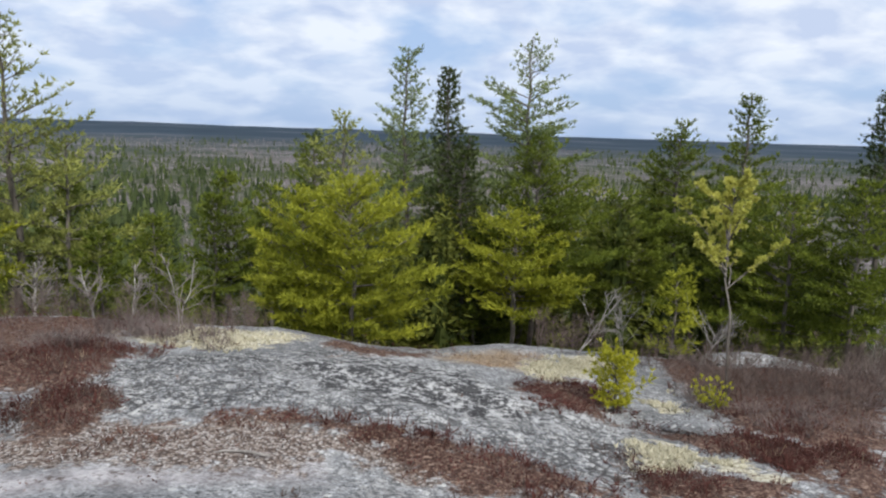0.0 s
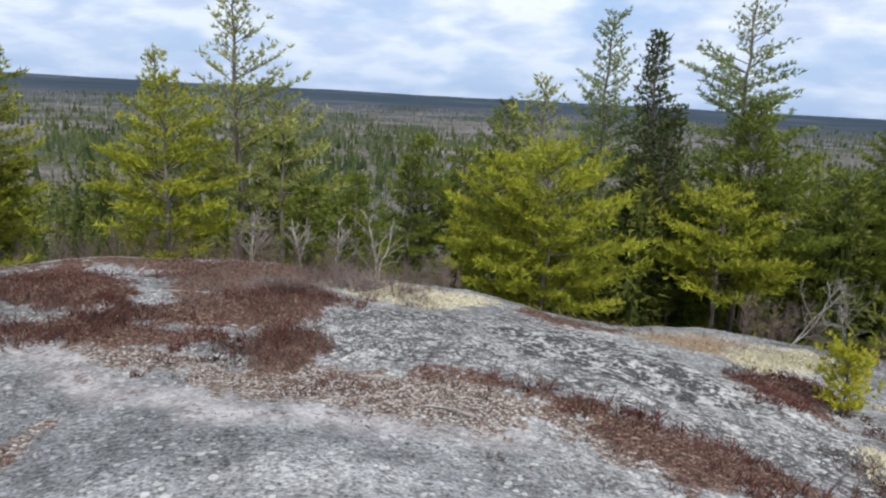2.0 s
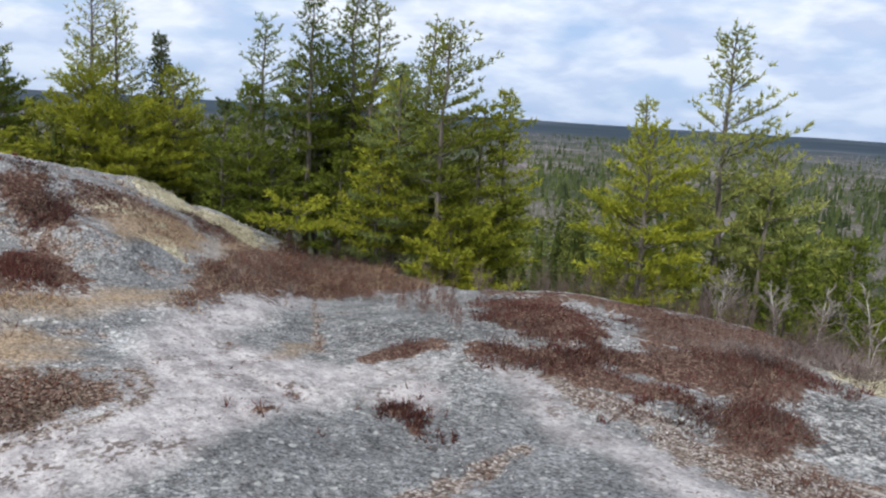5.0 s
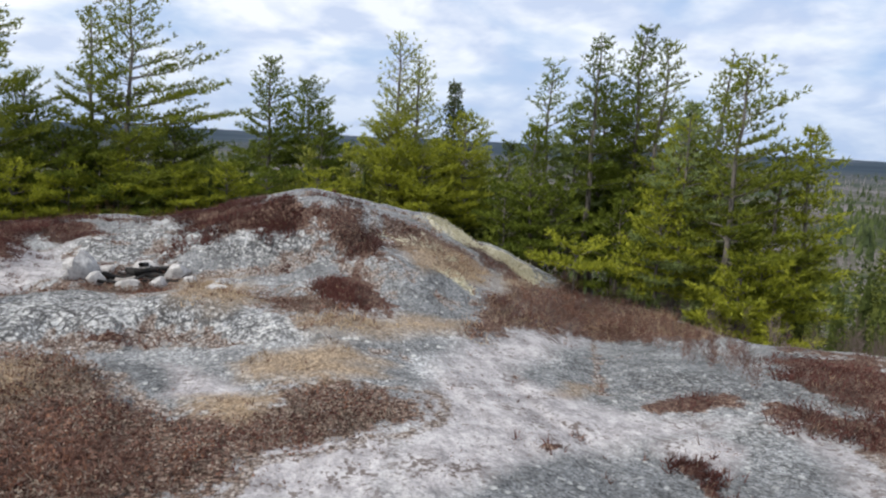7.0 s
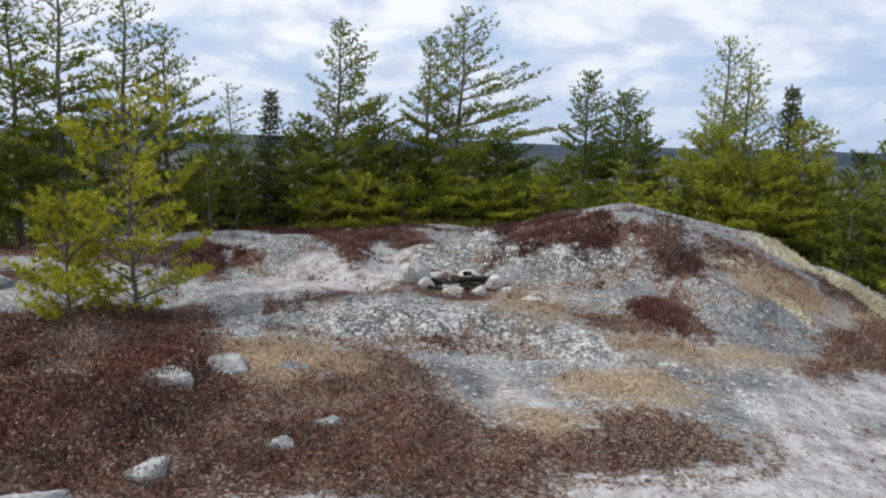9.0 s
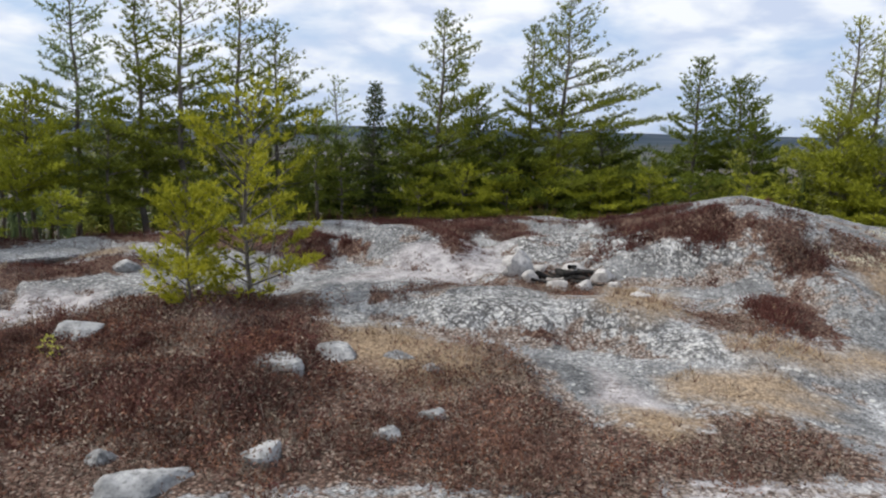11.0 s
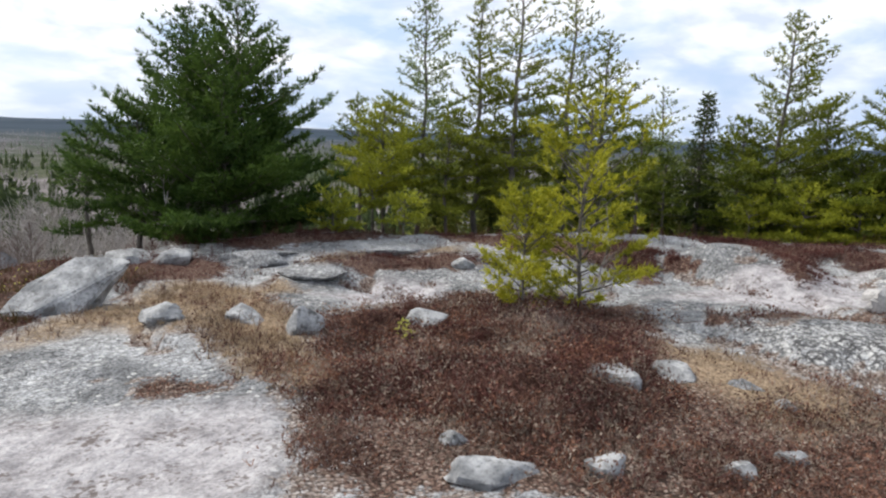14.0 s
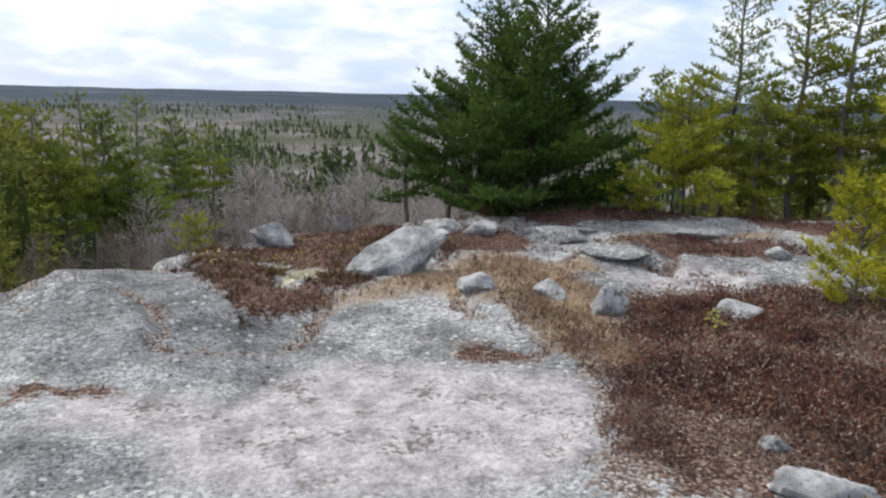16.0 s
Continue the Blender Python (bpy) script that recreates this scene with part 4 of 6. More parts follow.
def make_ground():
    fine = np.arange(-44, 190, 0.55)
    az = np.radians(np.concatenate([fine, np.arange(190, 316, 3.0)]))
    r = np.concatenate([[0.0], np.arange(0.15, 1.0, 0.15), np.exp(np.arange(math.log(1.0), math.log(14.0), 0.012)), np.exp(np.arange(math.log(14.0), math.log(4700.0), 0.06)), [4700.0]])
    x, y = -np.sin(az)[None] * r[:, None], np.cos(az)[None] * r[:, None]
    z = ground_height(x, y)
    n, k = x.shape
    masks = {kind: cover_of(kind, x, y) for kind in ("heath", "grass", "lichen", "sand", "litter", "crust", "gravel", "dark", "black", "scrub", "shrub", "moss", "pale", "thorn")}
    masks["sand"] = np.maximum(masks["sand"], 0.70 * masks["pale"])
    masks["lichen"] = 0.75 * masks["lichen"]
    masks["grass"] = 0.75 * masks["grass"]
    masks["heath"] = np.maximum(np.maximum(masks["heath"], masks["thorn"]), np.maximum(masks["shrub"], masks["moss"])) * (1 - np.clip(1.6 * masks["lichen"], 0, 1))
    masks["litter"] = np.maximum(masks["litter"], masks["scrub"])
    brow = np.interp(np.degrees(az), [b[0] for b in BROW], [b[1] for b in BROW])[None]
    wild = np.clip((r[:, None] - brow - 2.5) / 4, 0, 1) * np.ones_like(x)
    fringe = np.clip(1 - np.abs(r[:, None] - brow - 1.6) / 1.6, 0, 1)
    masks["heath"] = np.maximum(masks["heath"], 0.75 * fringe)
    # Soil and dead leaves gather in the hollows and at the feet of the ledges.
    d = 0.16
    hollow = (ground_height(x + d, y) + ground_height(x - d, y) + ground_height(x, y + d) + ground_height(x, y - d)) / 4 - ground_height(x, y)
    masks["litter"] = np.maximum(masks["litter"], np.clip(hollow * 40 - 0.35, 0, 0.32) * (r[:, None] < 14) * np.clip((r[:, None] - 4.2) / 1.5, 0, 1) * (1 - masks["sand"]))
    # Loose stones and crumbs lie along the edges of the leaf litter.
    masks["gravel"] = np.maximum(masks["gravel"], 0.8 * np.clip(1 - np.abs(masks["litter"] - 0.28) / 0.30, 0, 1))
    soft = 0.03 * masks["heath"] + 0.02 * masks["grass"]
    z = z + soft
    idx = np.arange(n * k).reshape(n, k)
    nxt = np.roll(idx, -1, axis=1)
    faces = np.stack([idx[:-1], nxt[:-1], nxt[1:], idx[1:]], -1).reshape(-1, 4)[:, ::-1]
    ob = piece("ground", np.stack([x, y, z], -1).reshape(-1, 3), faces, GROUND, smooth=True)
    me = ob.data
    for layer, kinds in (("cover", ("heath", "grass", "lichen")), ("cover_two", ("sand", "litter", None)), ("cover_three", ("dark", "black", "scrub"))):
        data = np.ones((n * k, 4), np.float32)
        data[:, 3] = masks["crust" if layer == "cover" else "gravel"].ravel()
        for c, kind in enumerate(kinds):
            data[:, c] = (masks[kind] if kind else wild).ravel()
        me.color_attributes.new(layer, "FLOAT_COLOR", "POINT").data.foreach_set("color", data.ravel())
    return tagged(ob, "lichen-covered grey granite hilltop falling to wooded lowland", "ground", kind="structure")


make_ground()


# ---- trees ----
def conifer(kind, x, y, high, wide, low, bare, full, seed):
    """A pine or spruce: tapered trunk, whorls of limbs, flat sprays of side shoots, tufts of fine needles.
    bare: how thin the upper crown is; full: how dense the whole."""
    rng = np.random.default_rng(seed)
    # needle length, limbs in a whorl, gap between whorls, rise of the lowest and topmost limbs, curl of the tips, taper, trunk
    needle, whorl, gap, rise_low, rise_top, curl, taper, thick = {
        "pine_pale": (0.085, 5, 0.27, 0.05, 0.95, 0.18, 0.75, 0.017), "pine_light": (0.085, 6, 0.21, 0.02, 0.70, 0.15, 0.70, 0.018),
        "pine_mid": (0.080, 6, 0.22, -0.04, 0.70, 0.18, 0.80, 0.017), "pine_tall": (0.080, 5, 0.27, -0.04, 0.60, 0.22, 0.80, 0.016),
        "pine_open": (0.075, 5, 0.25, -0.02, 0.70, 0.18, 0.75, 0.013), "white_pine": (0.095, 6, 0.24, 0.0, 0.85, 0.20, 0.62, 0.022),
        "spruce": (0.066, 10, 0.115, -0.22, 0.30, 0.20, 1.0, 0.016), "young_pine": (0.070, 5, 0.13, 0.30, 0.95, 0.20, 0.50, 0.011)}[kind]
    sweep = {"spruce": 0.1, "young_pine": 0.1, "white_pine": 0.1, "pine_tall": 0.8, "pine_light": 0.2}.get(kind, 0.4)
    near = math.hypot(x, y)
    base = height_at(x, y) - 0.06
    tree = tagged(new("spruce_tree" if kind == "spruce" else "pine_tree"), LABELS[kind], "tree", "trees on the hilltop")
    tree.location = (x, y, base)
    k = 14
    h = np.linspace(0, 1, k)
    stem = np.column_stack([np.cumsum(rng.normal(0, 0.006, (k, 2)), 0) * high, h * high])
    stem[:, :2] -= stem[:1, :2] * (1 - h)[:, None] + stem[-1:, :2] * h[:, None]
    v, f = tubes(stem[None], (thick * high * (1 - h) ** 0.8 * 0.75 + 0.005)[None], 9)
    piece("trunk", v, f, BARK, tree, True)
    q = np.linspace(0, 1, 6)
    limbs, thickness, tips, ways, sizes = [], [], [], [], []
    z = max(low, 0.08)
    spin = rng.uniform(0, 6.28)
    while z < high * 0.985:
        s = (z - low) / (high - low)
        shape = min(1.0, 0.70 + 1.3 * s) * max(1 - s, 0.0) ** taper if kind != "spruce" else (1 - s) ** taper
        reach = wide * 1.15 * shape + 0.05
        spin += 0.9
        for j in range(whorl):
            a = spin + j * 6.2832 / whorl + rng.normal(0, 0.22)
            ln = reach * (rng.uniform(0.25, 1.25) if kind == "young_pine" else rng.uniform(0.55, 1.15)) * (1 + 0.30 * sweep * (0.4 * math.cos(a) + 0.9 * math.sin(a)))
            rise = rise_low + (rise_top - rise_low) * s ** 1.3 + rng.normal(0, 0.07)
            lev = min(max(z + rng.normal(0, 0.14 * gap), 0.05), high * 0.99)
            foot = np.array([np.interp(lev / high, h, stem[:, c]) for c in range(3)])
            out = np.array([math.cos(a), math.sin(a), 0.0])
            path = foot + q[:, None] * ln * out
            path[:, 2] += ln * (rise * q + curl * q * q)
            path[:, :2] += sweep * 0.22 * ln * (q ** 2)[:, None] * [0.4, 0.9]
            path += np.cumsum(rng.normal(0, 0.014, (6, 3)) * ln, 0) * (q > 0)[:, None]
            limbs.append(path)
            thickness.append(np.linspace(0.004 + 0.010 * ln, 0.0025, 6))
            thin = 1 - 0.8 * bare * min(1.0, max(0.0, (s - 0.10) / 0.6))
            along = unit(path[-1] - path[1])
            side = unit(np.cross(along, [0, 0, 1.0]))
            step = 0.052 if near < 8 else 0.058
            n = max(3, int(ln * (0.88 - 0.25 * bare) / step))
            u = np.linspace((0.16 if kind != "young_pine" else 0.36 if high < 1 else 0.50) + 0.22 * s, 1.0, n)[:, None]
            sign = np.array([[-1.0, 1.0]])
            arm = (ln * 0.50 * (1.10 - u) + 0.05) * rng.uniform(0.55, 1.25, (n, 2))
            g = np.arange(1, max(2, int(arm.max() / step)) + 1) * step - step * 0.5
            w = along + (sign * rng.uniform(0.55, 1.15, (n, 2)))[..., None] * side + rng.normal([0, 0, 0.14], [0.06, 0.06, 0.10], (n, 2, 3))
            w = unit(w)
            root = np.stack([np.interp(u[:, 0], q, path[:, c]) for c in range(3)], -1)
            at = root[:, None, None] + w[:, :, None] * g[None, None, :, None]
            keep = (g[None, None] <= arm[..., None] + 0.02) & (rng.random(at.shape[:3]) < thin)
            tips.append(at[keep])
            ways.append(np.broadcast_to(w[:, :, None], at.shape)[keep])
            sizes.append(np.full(keep.sum(), 1.0 - (0.35 if kind == "spruce" else 0.25) * s))
            long = arm > 0.16
            for r0, w0, l0 in zip(np.broadcast_to(root[:, None], w.shape)[long][:2], w[long][:2], arm[long][:2]):
                limbs.append(r0 + q[:, None] * w0 * l0)
                thickness.append(np.linspace(0.004, 0.002, 6))
        z += gap * min(1.0, 0.3 + 0.6 * high) * (1 - 0.45 * s) * rng.uniform(0.8, 1.2)
    lead = np.linspace(0.94, 1.0, 5)
    tips.append(np.stack([np.interp(lead, h, stem[:, c]) for c in range(3)], -1))
    ways.append(np.tile([0.0, 0, 1], (5, 1)))
    sizes.append(np.full(5, 0.8))
    v, f = tubes(np.array(limbs)[:, ::2], np.array(thickness)[:, ::2], 3)
    tagged(piece("branchwork", v, f, BARK, tree, True), kind="stuff")
    tips, ways, sizes = np.concatenate(tips), np.concatenate(ways), np.concatenate(sizes)
    tips = tips + rng.normal(0, 0.012, tips.shape)
    most = int(full * (5200 if kind == "white_pine" else 1500 if kind == "young_pine" else min(3600, 900 * high * wide + 1300)))
    if len(tips) > most:
        pick = rng.choice(len(tips), most, replace=False)
        tips, ways, sizes = tips[pick], ways[pick], sizes[pick]
    v, f = blades(rng, tips, unit(ways + [0, 0, 0.3]), 9 if kind == "young_pine" else 5, needle * sizes * (min(1.0, 0.4 + 0.7 * high) if kind == "young_pine" else 1.0), (0.013 if near < 7 else 0.020), 0.55)
    piece("crown", v, f, NEEDLES[kind], tree)
    return tree


LABELS = {
    "pine_pale": "pale green pine with open upswept top limbs", "pine_light": "bushy yellow-green young pine on the hill's brow",
    "pine_mid": "green pine with dense layered foliage", "pine_tall": "olive-green wind-shaped pine with thin trunk",
    "pine_open": "tall sparse pine with thin grey-green tufts", "white_pine": "broad dark green pine with sweeping low boughs",
    "spruce": "narrow dark spruce with drooping boughs", "young_pine": "small yellow-green pine sapling amid red heath"}
SEED = 100


def tree(kind, x, y, high, wide, low, bare, full):
    global SEED
    SEED += 1
    conifer(kind, x, y, high, wide, low, bare, full, SEED)


tree("pine_pale", -4.79, 7.85, 3.58, 0.82, 0.74, 0.55, 1.0)
tree("pine_light", -5.10, 6.94, 2.15, 0.76, 0.23, 0.20, 1.0)
tree("pine_pale", -5.95, 7.93, 3.09, 0.29, 1.79, 0.50, 1.0)
tree("pine_pale", -4.19, 7.94, 2.32, 0.57, 0.99, 0.35, 1.0)
tree("pine_light", -0.98, 7.43, 1.82, 0.92, 0.10, 0.00, 1.3)
tree("pine_light", -1.54, 7.76, 1.70, 0.77, 0.11, 0.00, 1.1)
tree("pine_pale", -1.27, 9.01, 3.22, 0.61, 1.77, 0.50, 1.0)
tree("pine_mid", -2.95, 9.60, 2.69, 0.56, 0.97, 0.20, 1.0)
tree("pine_mid", -2.46, 10.13, 2.79, 0.55, 1.34, 0.20, 1.0)
tree("pine_open", -0.60, 10.75, 5.03, 0.81, 1.15, 0.15, 1.5)
tree("spruce", 0.01, 9.95, 4.35, 0.64, 0.75, 0.00, 1.5)
tree("spruce", 0.31, 9.34, 3.10, 0.53, 0.61, 0.00, 1.0)
tree("pine_open", 1.12, 9.95, 4.68, 0.84, 2.73, 0.65, 1.0)
tree("pine_mid", 1.21, 9.33, 2.96, 1.07, 0.97, 0.10, 1.2)
tree("pine_light", 0.92, 8.77, 1.79, 0.80, 0.79, 0.00, 1.0)
tree("pine_mid", 2.46, 10.03, 2.66, 0.95, 1.15, 0.10, 1.0)
tree("pine_mid", 3.66, 11.24, 4.35, 0.81, 2.43, 0.20, 1.2)
tree("pine_mid", 4.73, 11.38, 4.98, 0.57, 2.60, 0.20, 1.2)
tree("pine_mid", 4.01, 10.05, 3.04, 0.99, 1.18, 0.00, 1.2)
tree("pine_mid", 4.36, 8.90, 2.33, 0.99, 0.61, 0.00, 1.2)
tree("spruce", 5.39, 8.89, 3.72, 0.38, 1.94, 0.10, 0.7)
tree("pine_mid", 4.89, 8.26, 2.27, 0.74, 0.48, 0.00, 1.0)
tree("pine_light", 2.62, 7.79, 1.03, 0.24, 0.18, 0.00, 1.0)
tree("pine_mid", 0.44, 9.23, 1.56, 0.78, 0.27, 0.00, 1.0)
tree("pine_light", 0.89, 8.59, 1.21, 0.79, 0.59, 0.00, 1.0)
tree("pine_mid", -2.27, 12.35, 4.45, 0.86, 2.49, 0.20, 1.0)
tree("pine_tall", -7.61, 6.05, 3.53, 0.96, 0.54, 0.40, 1.4)
tree("pine_mid", -10.22, 4.94, 1.52, 0.92, 0.10, 0.10, 1.2)
tree("pine_mid", -9.54, 5.75, 1.79, 0.82, 0.41, 0.10, 1.2)
tree("pine_mid", -10.78, 4.41, 1.32, 0.77, 0.10, 0.10, 1.2)
tree("pine_open", -8.29, 5.82, 2.81, 0.82, 0.33, 0.30, 1.2)
tree("pine_tall", -7.50, 6.64, 2.85, 0.52, 0.52, 0.30, 1.0)
tree("pine_light", -8.34, 5.58, 1.71, 0.63, 0.31, 0.10, 1.0)
tree("pine_light", -7.13, 5.85, 0.98, 0.64, 0.16, 0.00, 1.0)
tree("pine_light", -8.72, 4.57, 0.68, 0.79, 0.43, 0.00, 1.0)
tree("pine_light", -7.12, 6.13, 1.12, 0.62, 0.26, 0.00, 1.0)
tree("pine_open", -10.92, 5.16, 3.65, 0.67, 0.85, 0.30, 1.3)
tree("pine_mid", -10.42, 5.67, 4.31, 0.52, 2.03, 0.40, 1.0)
tree("pine_mid", -11.22, 6.30, 4.28, 0.57, 1.56, 0.10, 1.0)
tree("pine_mid", -10.56, 6.59, 5.03, 0.78, 1.52, 0.20, 1.2)
tree("pine_tall", -9.75, 6.37, 4.36, 0.64, 1.26, 0.30, 1.3)
tree("pine_light", -8.91, 6.17, 2.91, 0.64, 0.88, 0.10, 1.2)
tree("pine_mid", -10.47, 4.73, 2.27, 0.51, 0.47, 0.00, 1.0)
tree("pine_mid", -11.45, 5.89, 3.63, 0.81, 1.05, 0.10, 1.2)
tree("pine_mid", -11.20, 6.70, 4.13, 0.82, 1.46, 0.10, 1.2)
tree("pine_mid", -11.90, 4.95, 2.54, 0.52, 0.84, 0.00, 1.0)
tree("pine_mid", -9.93, 7.15, 3.96, 0.72, 1.25, 0.10, 1.1)
tree("pine_tall", -8.42, 6.48, 4.03, 0.78, 1.01, 0.30, 1.2)
tree("pine_light", -7.30, 6.81, 2.95, 0.41, 0.74, 0.30, 1.0)
tree("pine_pale", -12.93, 3.18, 3.95, 0.83, 1.00, 0.70, 1.0)
tree("pine_pale", -12.94, 3.54, 3.71, 0.74, 1.11, 0.70, 1.0)
tree("pine_light", -12.57, 2.97, 2.25, 0.95, 0.55, 0.10, 1.2)
tree("spruce", -13.41, 4.38, 3.81, 0.40, 1.32, 0.00, 1.0)
tree("pine_light", -12.39, 4.28, 2.81, 0.77, 0.89, 0.10, 1.2)
tree("pine_light", -12.22, 3.49, 1.85, 0.84, 0.50, 0.00, 1.1)
tree("pine_mid", -15.08, 1.19, 4.25, 0.81, 1.59, 0.20, 1.2)
tree("pine_mid", -14.82, 1.81, 3.70, 0.88, 1.44, 0.10, 1.2)
tree("pine_mid", -14.18, 2.06, 2.66, 0.58, 1.12, 0.00, 1.0)
tree("pine_mid", -13.52, 0.60, 1.56, 0.80, 0.77, 0.00, 1.0)
tree("pine_tall", -13.08, -1.11, 4.19, 1.30, 1.05, 0.35, 1.2)
tree("pine_tall", -13.61, -1.76, 4.17, 0.76, 1.30, 0.20, 1.2)
tree("pine_mid", -13.42, -0.50, 2.28, 0.94, 0.91, 0.00, 1.0)
tree("pine_mid", -12.95, -2.11, 1.89, 0.97, 0.71, 0.00, 1.0)
tree("pine_light", -12.65, -1.37, 1.18, 0.84, 0.43, 0.00, 1.0)
tree("pine_light", -12.93, -0.31, 1.18, 0.76, 0.53, 0.00, 1.0)
tree("pine_tall", -12.83, -3.20, 4.10, 1.06, 0.86, 0.35, 1.2)
tree("pine_mid", -13.36, -2.68, 2.88, 0.90, 0.91, 0.10, 1.2)
tree("pine_mid", -12.67, -3.76, 2.53, 0.87, 0.79, 0.10, 1.0)
tree("spruce", -12.68, -4.36, 3.02, 0.41, 0.84, 0.10, 1.0)
tree("pine_open", -12.79, -5.19, 3.37, 0.43, 1.61, 0.75, 1.0)
tree("pine_mid", -12.39, -5.35, 2.41, 0.54, 0.92, 0.20, 1.0)
tree("pine_mid", -12.11, -4.74, 1.89, 0.48, 0.66, 0.10, 1.0)
tree("pine_light", -12.33, -2.69, 1.23, 0.83, 0.47, 0.00, 1.0)
tree("pine_mid", -12.15, -5.65, 1.78, 0.59, 0.82, 0.20, 1.0)
tree("pine_light", -12.05, -3.38, 0.98, 0.50, 0.47, 0.00, 1.0)
tree("pine_light", -12.38, -1.94, 1.01, 0.64, 0.40, 0.00, 1.0)
tree("pine_mid", -12.46, -1.28, 0.95, 0.64, 0.38, 0.00, 1.0)
tree("pine_light", -12.52, -0.44, 1.04, 0.64, 0.38, 0.00, 1.0)
tree("pine_light", -12.52, 0.30, 1.11, 0.55, 0.41, 0.00, 1.0)
tree("pine_mid", -12.48, 0.94, 1.01, 0.55, 0.36, 0.00, 1.0)
tree("pine_light", -12.39, 1.73, 0.96, 0.55, 0.37, 0.00, 1.0)
tree("pine_open", -9.51, -7.85, 4.25, 0.78, 1.30, 0.35, 1.2)
tree("pine_tall", -9.51, -6.72, 3.68, 0.71, 0.64, 0.30, 1.2)
tree("pine_tall", -9.40, -5.99, 3.72, 0.88, 0.79, 0.60, 1.0)
tree("pine_tall", -10.50, -5.73, 4.02, 0.73, 0.96, 0.50, 1.0)
tree("pine_tall", -10.92, -5.35, 3.34, 0.79, 0.67, 0.45, 1.1)
tree("pine_light", -8.69, -7.86, 2.25, 0.80, 0.97, 0.10, 1.1)
tree("pine_tall", -9.09, -6.94, 1.92, 0.74, 0.52, 0.00, 1.0)
tree("pine_tall", -10.47, -6.36, 2.42, 0.88, 0.72, 0.20, 1.0)
tree("pine_mid", -8.97, -8.72, 2.76, 0.43, 1.37, 0.30, 1.0)
tree("pine_light", -7.85, -6.70, 0.59, 0.35, 0.27, 0.00, 1.6)
tree("pine_light", -6.98, -7.16, 0.54, 0.37, 0.10, 0.00, 1.4)
tree("pine_light", -8.28, -7.71, 1.20, 0.73, 0.64, 0.00, 1.0)
tree("pine_mid", -11.90, -5.14, 2.39, 0.37, 2.03, 0.00, 1.0)
tree("white_pine", -6.69, -8.74, 3.43, 0.93, 1.01, 0.15, 1.2)
tree("white_pine", -6.24, -9.29, 3.51, 0.90, 1.23, 0.40, 1.0)
tree("white_pine", -6.31, -8.52, 2.35, 1.71, 0.17, 0.00, 1.5)
tree("white_pine", -6.16, -8.26, 1.25, 1.51, 0.10, 0.00, 1.2)
tree("white_pine", -5.56, -9.34, 2.33, 0.94, 0.90, 0.10, 0.9)
tree("white_pine", -5.33, -10.25, 2.37, 0.50, 1.10, 0.30, 1.0)
tree("pine_tall", -0.44, -12.12, 3.69, 0.76, 2.16, 0.20, 1.2)
tree("pine_mid", -0.08, -12.52, 3.84, 0.74, 2.22, 0.10, 1.2)
tree("pine_mid", 0.52, -12.48, 4.11, 1.10, 2.32, 0.10, 1.0)
tree("pine_tall", -1.12, -14.10, 4.64, 0.57, 2.65, 0.50, 1.0)
tree("pine_mid", -1.39, -13.08, 3.77, 0.68, 2.02, 0.10, 1.0)
tree("pine_open", -2.14, -15.22, 5.09, 0.70, 2.80, 0.35, 1.2)
tree("pine_mid", -2.82, -15.73, 4.76, 0.71, 3.17, 0.20, 1.0)
tree("pine_tall", -3.90, -17.16, 5.11, 0.59, 3.78, 0.30, 1.0)
tree("pine_mid", -0.70, -12.32, 2.98, 0.63, 1.82, 0.00, 1.0)
tree("pine_mid", -1.73, -12.85, 2.87, 0.67, 1.87, 0.00, 1.0)
tree("pine_light", -2.07, -9.57, 0.82, 0.30, 0.50, 0.10, 1.3)
tree("pine_mid", -3.35, 8.14, 1.48, 0.42, 0.38, 0.00, 1.0)
tree("pine_mid", -3.77, 7.73, 1.16, 0.36, 0.26, 0.00, 1.0)
tree("pine_mid", -4.49, 8.49, 2.01, 0.52, 0.57, 0.00, 1.0)
tree("pine_mid", -3.04, 9.32, 2.26, 0.45, 0.82, 0.00, 1.0)
tree("young_pine", 1.33, 5.16, 0.47, 0.17, 0.10, 0.00, 0.9)
tree("young_pine", 2.19, 5.50, 0.18, 0.11, 0.10, 0.00, 0.3)
tree("young_pine", -5.91, -3.07, 1.73, 0.53, 0.10, 0.45, 0.6)
tree("young_pine", -5.54, -3.40, 0.93, 0.33, 0.10, 0.00, 0.4)


# ---- rocks ----
def ball(n=18, m=28):
    """A round grid of points and its quads, for shaping."""
    th, ph = np.linspace(0.02, np.pi - 0.02, n), np.arange(m) * 2 * np.pi / m
    v = np.stack([np.sin(th)[:, None] * np.cos(ph), np.sin(th)[:, None] * np.sin(ph), np.cos(th)[:, None] * np.ones(m)], -1).reshape(-1, 3)
    i = np.arange(n * m).reshape(n, m)
    j = np.roll(i, -1, axis=1)
    return v, np.stack([i[:-1], i[1:], j[1:], j[:-1]], -1).reshape(-1, 4)


ROCK_COUNT = 0


